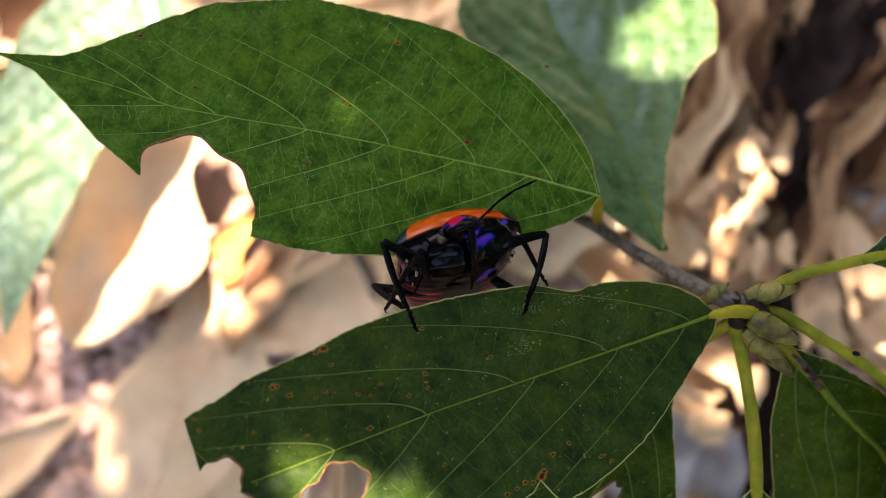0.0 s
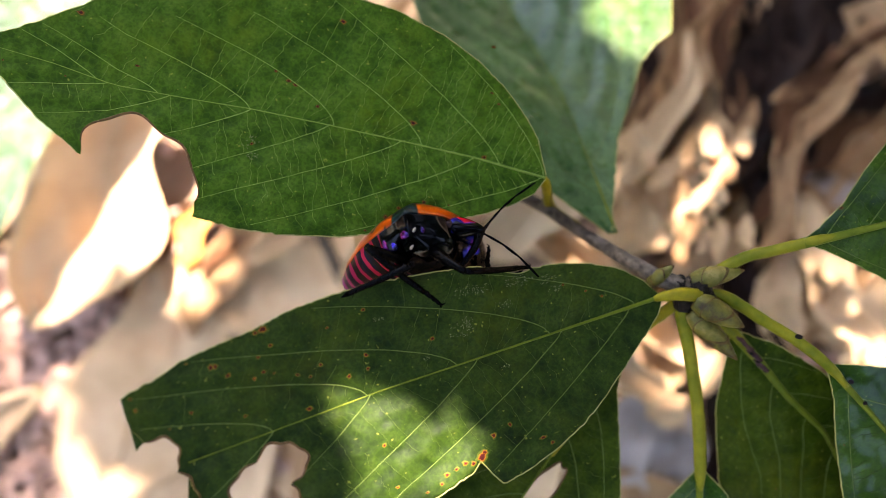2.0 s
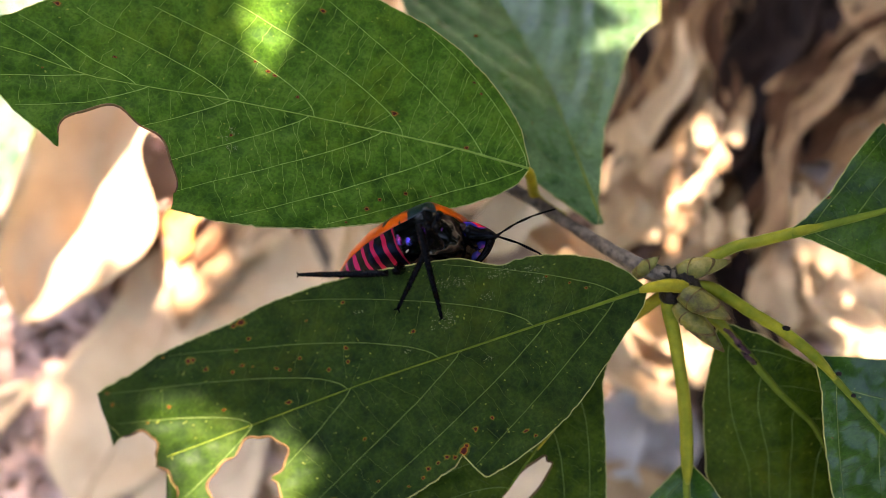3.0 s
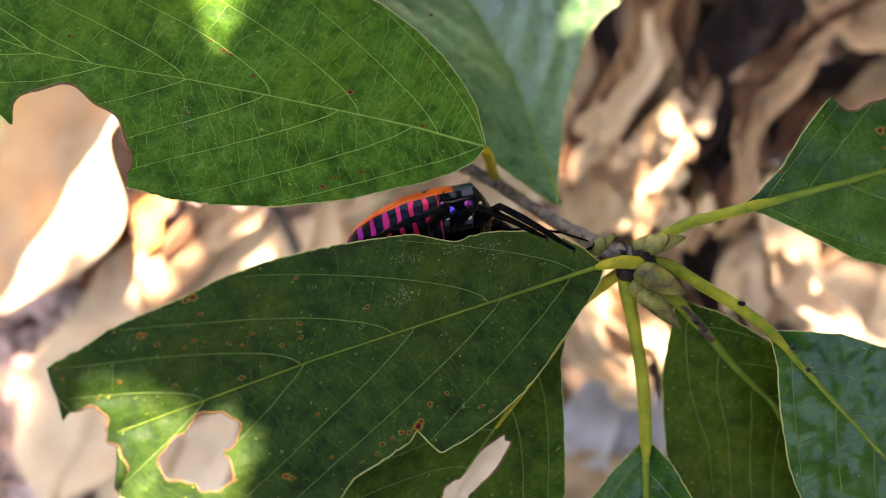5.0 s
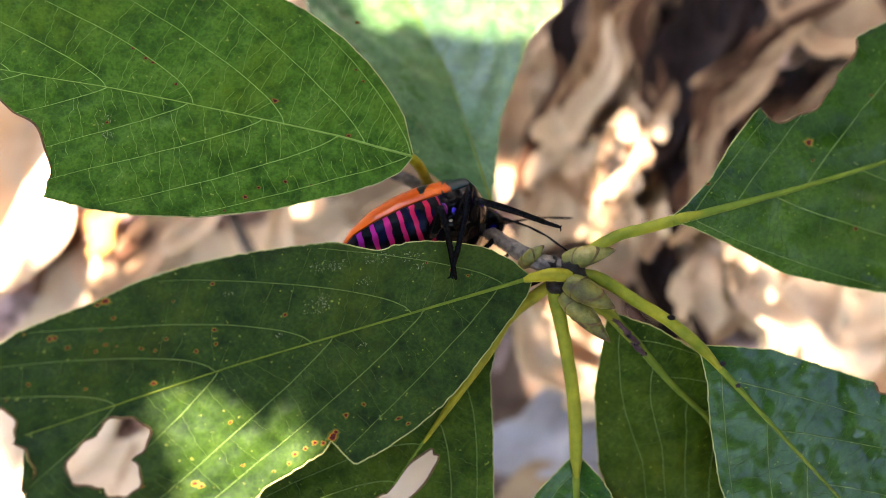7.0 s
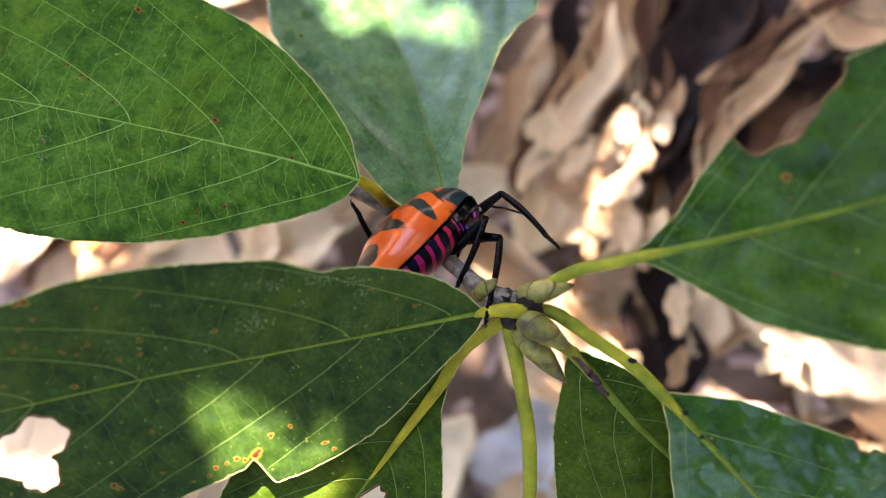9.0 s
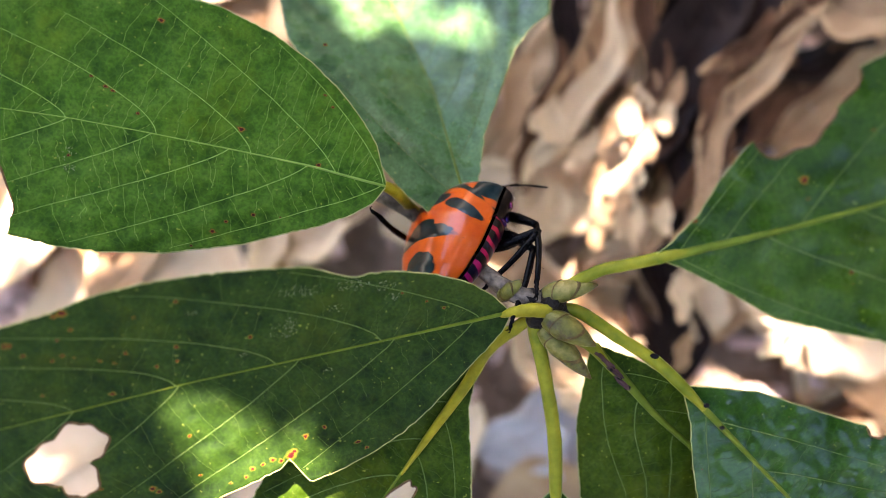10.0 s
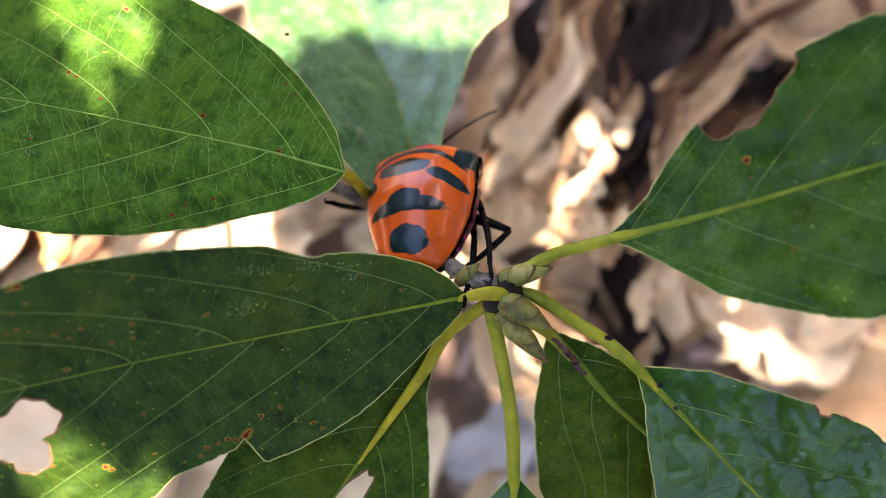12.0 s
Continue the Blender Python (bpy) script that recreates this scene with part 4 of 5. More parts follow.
def canopy(count, accept, seed, height=CANOPY_Z, size=1.0, reach=0.16):
    """Leaves overhead, across the sun's beam, where accept() has them."""
    rng = random.Random(seed)
    bm = bmesh.new()
    for _ in range(count):
        q = Vector((rng.uniform(-reach, reach), rng.uniform(-reach, reach))) + on_canopy((-30, 15, 40))
        if not accept(q):
            continue
        far = height / SUN.z + rng.uniform(-0.03, 0.06)
        c = sx_axis * q.x + sy_axis * q.y + SUN * far
        t = rng.uniform(0, 6.28)
        a = sx_axis * math.cos(t) + sy_axis * math.sin(t) + SUN * rng.uniform(-0.4, 0.4)
        b = SUN.cross(a).normalized() + SUN * rng.uniform(-0.4, 0.4)
        l, w = size * rng.uniform(0.007, 0.011), size * rng.uniform(0.0035, 0.0055)
        ring = [bm.verts.new(c + a * l * x + b * w * y) for x, y in ((-1, 0), (-0.4, -0.9), (0.3, -0.8), (1, 0), (0.3, 0.8), (-0.4, 0.9))]
        top = [bm.verts.new(c - SUN * 0.0012 + a * l * x) for x in (-0.4, 0.3)]
        for f in ((ring[0], ring[1], top[0]), (ring[1], ring[2], top[1], top[0]), (ring[2], ring[3], top[1]),
                  (ring[3], ring[4], top[1]), (ring[4], ring[5], top[0], top[1]), (ring[5], ring[0], top[0])):
            bm.faces.new(f)
    return bm


# litter that lies in broken shade
DAPPLES = ((-96, 14, 10, 11), (-84, 20, 10, 9), (-104, 26, 10, 8))
dapples = [(on_canopy(g[:3]), g[3] * PLAN / 1000) for g in DAPPLES]
shades = [(on_canopy(g[:3]), g[3] * PLAN / 1000) for g in SHADE]


def still(q):
    if any((q - h).length < r + 0.0065 for h, r in holes) or (q - MOVING_GAP).length < 0.028:
        return False
    if any((q - h).length < r for h, r in dapples):
        return noise.noise(Vector((q.x * 260, q.y * 260, 1.0))) > -0.12
    return any((q - h).length < r + 0.003 for h, r in shades)


def lofty(q):
    """High foliage: its shade is soft, and thins out over the openings."""
    if any((q - h).length < r + 0.013 for h, r in high_holes) or (q - MOVING_GAP).length < 0.045:
        return False
    if any((q - h).length < r + 0.013 for h, r in holes):
        return noise.noise(Vector((q.x * 260, q.y * 260, 4.0))) > 0.2
    return 0.7 * noise.noise(Vector((q.x * 30, q.y * 30, 2.0))) + 0.5 * noise.noise(Vector((q.x * 80, q.y * 80, 6.0))) > -0.3


def swaying(q):
    """A ring of leaves round a three-cornered gap."""
    v = q - MOVING_GAP
    gap = 0.0112 * (1 + 0.3 * math.cos(3 * (math.atan2(v.y, v.x) - 1.57)))
    return gap < v.length < 0.044 and all((q - h).length > r + 0.004 for h, r in holes)


tree = new("unseen_overhanging_tree")
tagged(tree, "unseen leafy overhanging branches added to dapple the sunlight", "tree")
part("foliage", canopy(9000, still, 2), CANOPY_SKIN, tree)
part("foliage", canopy(1500, lofty, 6, 2.2, 1.6, 0.2), CANOPY_SKIN, tree)
# unseen crowns and bushes added all round: most sky closed, a few bright openings
rng = random.Random(8)
bm = bmesh.new()
middle = on_canopy((-30, 15, 40))
# sky openings, aimed where the glossy leaves mirror them
OPENINGS = ((Vector((-0.50, 0.10, 0.86)), 17), (Vector((0.42, -0.60, 0.69)), 14), (Vector((0.05, -0.30, 0.95)), 7), (Vector((-0.75, -0.45, 0.5)), 16), (Vector((-0.42, 0.80, 0.42)), 17))
for _ in range(11000):
    a, up = rng.uniform(0, 6.28), rng.uniform(0.06, 1.0)
    d = Vector((math.cos(a) * math.sqrt(1 - up * up), math.sin(a) * math.sqrt(1 - up * up), up))
    c = d * rng.uniform(0.75, 1.05) + Vector((-0.02, 0, 0.05))
    beam = (Vector((c.dot(sx_axis), c.dot(sy_axis))) - middle).length < 0.19
    if beam or any(math.degrees(d.angle(w)) < lim * (1 + 0.35 * noise.noise(d * 9)) for w, lim in OPENINGS) or noise.noise(d * 6) > 0.42:
        continue
    u = d.orthogonal().normalized()
    v = d.cross(u)
    t = rng.uniform(0, 6.28)
    u, v = u * math.cos(t) + v * math.sin(t) + d * rng.uniform(-0.4, 0.4), v * math.cos(t) - u * math.sin(t) + d * rng.uniform(-0.4, 0.4)
    l, w = rng.uniform(0.028, 0.045), rng.uniform(0.012, 0.02)
    ring = [bm.verts.new(c + u * l * x + v * w * y) for x, y in ((-1, 0), (-0.4, -0.9), (0.3, -0.8), (1, 0), (0.3, 0.8), (-0.4, 0.9))]
    top = [bm.verts.new(c - d * 0.004 + u * l * x) for x in (-0.4, 0.3)]
    for f in ((ring[0], ring[1], top[0]), (ring[1], ring[2], top[1], top[0]), (ring[2], ring[3], top[1]),
              (ring[3], ring[4], top[1]), (ring[4], ring[5], top[0], top[1]), (ring[5], ring[0], top[0])):
        bm.faces.new(f)
part("crown_screen", bm, CANOPY_SKIN, tree)
# unseen limb, added so that the foliage overhead has a support
limb0 = sx_axis * 0.0 + SUN * (CANOPY_Z / SUN.z + 0.05)
stem_pts = [limb0 + SUN * 0.03, limb0 + Vector((0.1, 0.35, 0.25)), limb0 + Vector((0.3, 0.8, 0.1)), Vector((0.5, 1.5, -0.02))]
bm = bmesh.new()
tube(bm, smooth_path(stem_pts, 30), [0.006, 0.014, 0.03, 0.05], 10, 1.0, 0.08, 5)
part("limb", bm, BARK, tree)
# unseen spray, added so its gap moves a sun patch over the lower leaf
spray = new("unseen_leaf_spray")
tagged(spray, "unseen swaying spray of leaves added to move a sun patch", "branch")
part("foliage", canopy(9000, swaying, 3), CANOPY_SKIN, spray)

# unseen spray, added to cover the upper leaf's sun patch at times
cover = new("unseen_leaf_spray")
tagged(cover, "small unseen swaying spray of leaves added to cover a sun patch", "branch")
part("foliage", canopy(9000, lambda q: (q - on_canopy((-63, 43, 95))).length < 0.0205, 4), CANOPY_SKIN, cover)


# unseen spray, added to dim the sunlit litter for a while
low_cover = new("unseen_leaf_spray")
tagged(low_cover, "unseen swaying spray of leaves added to dim the open litter", "branch")
part("foliage", canopy(12000, lambda q: (q - on_canopy((14, 31, 12))).length < 0.013, 14), CANOPY_SKIN, low_cover)


# ---- the bug ----
def bug_paint(nt, vec, marks, wobble=0.5):
    """1 inside any of the oval marks (x, y, half length, half width), with a ragged rim."""
    sep = nt.nodes.new("ShaderNodeSeparateXYZ")
    nt.links.new(vec, sep.inputs[0])
    x, y = math_node(nt, "MULTIPLY", sep.outputs[0], 1000.0 / BUG), math_node(nt, "MULTIPLY", sep.outputs[1], 1000.0 / BUG)
    rag = math_node(nt, "MULTIPLY", math_node(nt, "SUBTRACT", noise_tex(nt, vec, 480.0, 3.0), 0.5), wobble)
    total = None
    for cx, cy, rx, ry, bow in marks:
        dx = math_node(nt, "SUBTRACT", x, cx)
        if bow:
            yy = math_node(nt, "MULTIPLY", math_node(nt, "MULTIPLY", y, y), bow)
            dx = math_node(nt, "ADD", dx, yy)
        dx = math_node(nt, "DIVIDE", dx, rx)
        dy = math_node(nt, "DIVIDE", math_node(nt, "SUBTRACT", y, cy), ry)
        d = math_node(nt, "ADD", math_node(nt, "POWER", math_node(nt, "ABSOLUTE", dx), 2.0), math_node(nt, "POWER", math_node(nt, "ABSOLUTE", dy), 2.4))
        d = math_node(nt, "ADD", d, rag)
        inside = math_node(nt, "MULTIPLY", math_node(nt, "SUBTRACT", 1.12, d), 5.0, True)
        total = inside if total is None else math_node(nt, "MAXIMUM", total, inside)
    return total


def shell_material():
    m, nt, b = material("bug_shell_orange")
    obj = object_coords(nt)
    mask = bug_paint(nt, obj, ((4.75, 0, 0.44, 6.2, 0.085), (2.5, 0.7, 1.1, 2.9, 0.03), (1.7, -4.1, 0.8, 2.0, 0.06), (0.2, 5.2, 0.9, 1.3, -0.03),
                               (-2.2, 0, 0.95, 4.6, 0.04), (-1.5, 0.2, 1.0, 2.0, 0.0), (-6.0, 0, 1.45, 2.2, 0.0), (3.8, 6.0, 1.5, 1.3, 0), (3.8, -6.0, 1.5, 1.3, 0)), 1.5)
    orange = ramp(nt, noise_tex(nt, obj, 260.0, 4.0), [(0.3, (0.22, 0.026, 0.0015)), (0.7, (0.33, 0.052, 0.002))])
    dark = ramp(nt, noise_tex(nt, obj, 400.0, 2.0), [(0.35, (0.002, 0.003, 0.003)), (0.7, (0.003, 0.012, 0.012))])
    nt.links.new(mix(nt, mask, orange, dark), b.inputs["Base Color"])
    b.inputs["Roughness"].default_value = 0.3
    b.inputs["Specular IOR Level"].default_value = 0.04
    b.inputs["Coat Weight"].default_value = 0.22
    b.inputs["Coat Roughness"].default_value = 0.14
    bump(nt, b, noise_tex(nt, obj, 5200.0, 2.0), 0.25, 0.00008)
    return m


def belly_material():
    m, nt, b = material("bug_belly_banded")
    obj = object_coords(nt)
    sep = nt.nodes.new("ShaderNodeSeparateXYZ")
    nt.links.new(obj, sep.inputs[0])
    x = math_node(nt, "MULTIPLY", sep.outputs[0], 1000.0 / BUG)
    y = math_node(nt, "ABSOLUTE", math_node(nt, "MULTIPLY", sep.outputs[1], 1000.0 / BUG))
    wav = math_node(nt, "MULTIPLY", noise_tex(nt, obj, 420.0, 2.0), 1.5)
    ph = math_node(nt, "ADD", math_node(nt, "ADD", math_node(nt, "MULTIPLY", x, 0.70), math_node(nt, "MULTIPLY", y, 0.05)), math_node(nt, "MULTIPLY", wav, 0.35))
    tri = math_node(nt, "ABSOLUTE", math_node(nt, "SUBTRACT", math_node(nt, "FRACT", ph), 0.5))
    wide = math_node(nt, "ADD", 0.22, math_node(nt, "MULTIPLY", noise_tex(nt, obj, 240.0, 1.0), 0.16))
    band = math_node(nt, "MULTIPLY", math_node(nt, "SUBTRACT", tri, wide), 18.0, True)
    side = math_node(nt, "MULTIPLY", math_node(nt, "SUBTRACT", y, 2.0), 1.2, True)
    front = math_node(nt, "MULTIPLY", math_node(nt, "SUBTRACT", 1.0, x), 1.5, True)
    band = math_node(nt, "MULTIPLY", math_node(nt, "MULTIPLY", band, side), front)
    hue = ramp(nt, math_node(nt, "MULTIPLY", math_node(nt, "ADD", x, 9.0), 0.11, True), [(0.0, (0.12, 0.008, 0.12)), (0.35, (0.19, 0.006, 0.055)), (0.8, (0.21, 0.006, 0.022))])
    dark = ramp(nt, noise_tex(nt, obj, 420.0, 2.0), [(0.50, (0.0005, 0.0005, 0.0008)), (0.75, (0.0012, 0.0015, 0.014))])
    nt.links.new(mix(nt, band, dark, hue), b.inputs["Base Color"])
    b.inputs["Roughness"].default_value = 0.3
    b.inputs["Metallic"].default_value = 0.3
    b.inputs["Specular IOR Level"].default_value = 0.06
    bump(nt, b, noise_tex(nt, obj, 2600.0, 2.0), 0.15, 0.0001)
    return m


def thorax_material():
    m, nt, b = material("bug_black_iridescent")
    obj = object_coords(nt)
    hue = ramp(nt, noise_tex(nt, obj, 300.0, 1.5), [(0.58, (0.0004, 0.0004, 0.0006)), (0.62, (0.001, 0.0015, 0.008)), (0.66, (0.010, 0.018, 0.20)), (0.71, (0.11, 0.008, 0.22)), (0.76, (0.30, 0.006, 0.06))])
    nt.links.new(hue, b.inputs["Base Color"])
    b.inputs["Metallic"].default_value = 0.15
    b.inputs["Roughness"].default_value = 0.13
    b.inputs["Specular IOR Level"].default_value = 0.08
    bump(nt, b, noise_tex(nt, obj, 420.0, 1.0), 0.6, 0.0004)
    return m


def head_material():
    m, nt, b = material("bug_head_red_blue")
    obj = object_coords(nt)
    red = bug_paint(nt, obj, ((7.1, 0.85, 1.5, 0.7, 0), (7.1, -0.85, 1.5, 0.7, 0)), 0.5)
    sep = nt.nodes.new("ShaderNodeSeparateXYZ")
    nt.links.new(obj, sep.inputs[0])
    upper = math_node(nt, "MULTIPLY", math_node(nt, "ADD", sep.outputs[2], 0.0010), 4000.0, True)
    red = math_node(nt, "MULTIPLY", red, upper)
    base = ramp(nt, noise_tex(nt, obj, 420.0, 1.5), [(0.46, (0.0006, 0.0006, 0.001)), (0.56, (0.010, 0.012, 0.16)), (0.66, (0.18, 0.012, 0.26))])
    nt.links.new(mix(nt, red, base, (0.40, 0.006, 0.018)), b.inputs["Base Color"])
    b.inputs["Metallic"].default_value = 0.35
    b.inputs["Roughness"].default_value = 0.16
    b.inputs["Specular IOR Level"].default_value = 0.07
    return m


BUG_SHELL, BUG_BELLY, BUG_THORAX, BUG_HEAD = shell_material(), belly_material(), thorax_material(), head_material()
BUG_LEG = plain("bug_leg_black", (0.0004, 0.0004, 0.0005), (0.0016, 0.0013, 0.0014), 1500, 0.2, 0.4, 0.0001, spec=0.03)
BUG_EYE = plain("bug_eye", (0.01, 0.006, 0.005), (0.03, 0.012, 0.01), 4000, 0.15, 0.1)
BUG_PALE = plain("bug_pale_gland", (0.14, 0.11, 0.075), (0.26, 0.22, 0.16), 1500, 0.5, 0.3)

BX = (-9.6, -9.2, -8.2, -6, -3, 0, 3, 4.5, 5.6, 6.4)
BW = (0.4, 1.7, 3.1, 4.6, 5.8, 6.3, 6.4, 6.7, 4.8, 3.0)
BH = (0.15, 0.7, 1.5, 2.6, 3.5, 3.8, 3.5, 2.9, 2.1, 1.1)
BV = (0.15, 0.8, 1.5, 2.4, 3.1, 3.5, 3.6, 3.3, 2.6, 1.6)


def half_body(x0, x1, up, n=40, k=28, grow=0.0, rim=0.25):
    """Half of the body between two places along it: the domed back (up) or the belly."""
    bm = bmesh.new()
    rows = []
    for i in range(n + 1):
        x = x0 + (x1 - x0) * i / n
        w = float(np.interp(x, BX, BW)) + grow
        h = float(np.interp(x, BX, BH if up else BV)) + grow
        line = []
        for j in range(k + 1):
            a = math.pi * j / k
            c, s = math.cos(a), math.sin(a)
            y = w * math.copysign(abs(c) ** 0.92, c)
            z = h * s ** 1.1 if up else -h * s ** 0.8
            line.append(bm.verts.new(bmm(x, y, z + (rim if up else 0.0))))
        rows.append(line)
    for r0, r1 in zip(rows, rows[1:]):
        for j in range(k):
            q = (r0[j], r1[j], r1[j + 1], r0[j + 1])
            bm.faces.new(q if not up else q[::-1])
    for line, flip in ((rows[0], up), (rows[-1], not up)):
        bm.faces.new(line[::-1] if flip else line)
    bmesh.ops.recalc_face_normals(bm, faces=bm.faces)
    return bm


bug = new("jewel_bug")
tagged(bug, "orange jewel bug with black blotches and pink-banded belly", "insect")
shell = part("back_shell", half_body(-9.6, 6.4, True, 56, 36), BUG_SHELL, bug, "glossy orange back with blue-black blotches")
sol = shell.modifiers.new("thickness", "SOLIDIFY")
sol.thickness = 0.0003
part("abdomen", half_body(-9.5, 0.9, False, grow=0.22), BUG_BELLY, bug, "black belly with magenta cross bands")
part("thorax", half_body(0.6, 6.2, False, 28, 28, 0.24), BUG_THORAX, bug, "iridescent black underside")


def blob(bm, c, r, turn=(0, 0, 0), seg=18, snout=0.0):
    mt = Matrix.Translation(bmm(*c)) @ pose(0, 0, 0, *turn)
    made = bmesh.ops.create_uvsphere(bm, u_segments=seg, v_segments=seg // 2 + 3, radius=1.0)["verts"]
    for v in made:
        p = v.co.copy()
        taper = 1 - snout * max(0.0, p.x)
        v.co = mt @ bmm(p.x * r[0], p.y * r[1] * taper, p.z * r[2] * taper)


bm = bmesh.new()
blob(bm, (6.5, 0, -0.6), (2.7, 2.2, 1.4), (0, 26, 0), 24, 0.5)
head = part("head", bm, BUG_HEAD, bug, "red and blue iridescent head")
for s in (-1, 1):
    bm = bmesh.new()
    blob(bm, (6.2, s * 2.05, -0.4), (0.5, 0.45, 0.5))
    part("eye", bm, BUG_EYE, head)
bm = bmesh.new()
tube(bm, smooth_path([bmm(8.2, 0, -1.9), bmm(7.2, 0, -3.1), bmm(5, 0, -4.2), bmm(2, 0, -5.0)], 14), [0.0005, 0.0004, 0.0003, 0.00018], 8)
part("beak", bm, BUG_LEG, head)
def on_belly(x, a, s):
    """A place on the underside: x along the body, a degrees down from its side s."""
    w, h = float(np.interp(x, BX, BW)) + 0.26, float(np.interp(x, BX, BV)) + 0.26
    return x, s * w * math.cos(radians(a)) ** 0.92, -h * math.sin(radians(a)) ** 0.8


def sheen_material(name, c0, c1, c2):
    m, nt, b = material(name)
    obj = object_coords(nt)
    nt.links.new(ramp(nt, noise_tex(nt, obj, 480.0, 2.0), [(0.36, c0), (0.5, c1), (0.64, c2)]), b.inputs["Base Color"])
    b.inputs["Metallic"].default_value = 0.7
    b.inputs["Roughness"].default_value = 0.24
    return m


SHEEN_BLUE = sheen_material("bug_sheen_blue", (0.0006, 0.0006, 0.002), (0.002, 0.005, 0.05), (0.03, 0.014, 0.22))
SHEEN_VIOLET = sheen_material("bug_sheen_violet", (0.0006, 0.0004, 0.0015), (0.02, 0.003, 0.07), (0.20, 0.008, 0.08))
for s in (-1, 1):
    for x, a, r, k in ((4.7, 24, 0.24, 0.4), (3.4, 40, 0.30, 0.3), (1.2, 36, 0.22, 0.2)):
        bm = bmesh.new()
        blob(bm, on_belly(x, a, s), (r, r * k * 1.6, r * 1.5), (s * 30, 0, s * 15), 10)
        part("gland", bm, BUG_PALE, bug, "pale cream gland mark")
    for x, a, rx, rz, mat in ((5.1, 26, 0.30, 0.34, SHEEN_VIOLET), (3.6, 22, 0.55, 0.42, SHEEN_VIOLET), (1.8, 26, 0.34, 0.5, SHEEN_BLUE), (0.9, 18, 0.3, 0.6, SHEEN_VIOLET)):
        bm = bmesh.new()
        blob(bm, on_belly(x, a, s), (rx, 0.12, rz), (s * -a, 0, s * -8), 12)
        part("thorax_plate", bm, mat, bug, "iridescent blue-violet plate")


def antenna(s):
    """A feeler of four jointed pieces along its own +x, drooping a little."""
    bm = bmesh.new()
    pts = [Vector((0, 0, 0)), bmm(1.5, 0, 0.25), bmm(3.6, 0, 0.45), bmm(5.8, 0, 0.35), bmm(8.6, 0, -0.2)]
    for a, b, r in zip(pts, pts[1:], (0.19, 0.15, 0.16, 0.14)):
        path = [a.lerp(b, k / 5) for k in range(6)]
        tube(bm, path, [r * 0.7 / 1000, r / 1000, r / 1000, r * 0.6 / 1000], 7)
    return part("antenna", bm, BUG_LEG, bug)


ROOTS = {1: bmm(8.0, 0.8, -1.4), -1: bmm(8.0, -0.8, -1.4)}
antennae = {s: antenna(s) for s in (1, -1)}
HIPS = {"front": (4.0, 3.2, -2.4), "middle": (1.6, 3.6, -2.7), "hind": (-0.9, 3.6, -2.7)}
THIGH, SHIN = 5.9, 9.2
legs = {}
for side, s in (("left", 1), ("right", -1)):
    for which, hip in HIPS.items():
        bm = bmesh.new()
        tube(bm, [bmm(THIGH * k / 9, 0, 0.25 * math.sin(math.pi * k / 9)) for k in range(10)], [0.00045, 0.00068, 0.00064, 0.0005, 0.0004], 10)
        leg = part("leg", bm, BUG_LEG, bug)
        bm = bmesh.new()
        tube(bm, [bmm(SHIN * 0.78 * k / 9, 0, 0.22 * math.sin(math.pi * k / 9)) for k in range(10)], [0.00036, 0.0004, 0.00033, 0.0003], 9)
        for k in range(14):
            a, x = k * 2.4, SHIN * (0.15 + 0.6 * k / 14)
            root = bmm(x, 0, 0.2) + Vector((0, math.cos(a), math.sin(a))) * 0.0003
            tube(bm, [root, root + Vector((0.0003, 0.00028 * math.cos(a), 0.00028 * math.sin(a)))], [0.00003, 0.00001], 4)
        shin = part("shin", bm, BUG_LEG, bug)
        bm = bmesh.new()
        e = bmm(SHIN * 0.78, 0, 0)
        toe = bmm(SHIN * 0.22, 0, 0)
        tube(bm, [e + toe * (k / 7) + Vector((0, 0, -0.00012 * (k % 2))) for k in range(8)], [0.00026, 0.0003, 0.0002, 0.00028, 0.00018, 0.00024, 0.00014], 7)
        for w in (-1, 1):
            tube(bm, [e + toe, e + toe * 1.1 + Vector((0, 0.00025 * w, -0.0001)), e + toe * 1.15 + Vector((0, 0.0003 * w, -0.0004))], [0.0001, 0.00008, 0.00003], 5)
        part("foot", bm, BUG_LEG, shin)
        legs[side + "_" + which] = (s, bmm(hip[0], s * hip[1], hip[2]), leg, shin)


# ---- what moves ----
def bug_pose(place, ahead, back):
    """ahead and back: the bug's heading and the way its back faces, as right, up and towards the viewer from above."""
    def turn(v):
        return Vector((v[0], 0, 0)) + Vector((0, 0.985, 0.174)) * v[1] + Vector((0, -0.174, 0.985)) * v[2]
    return frame_matrix(Vector(place) * PLAN, turn(ahead), turn(back))


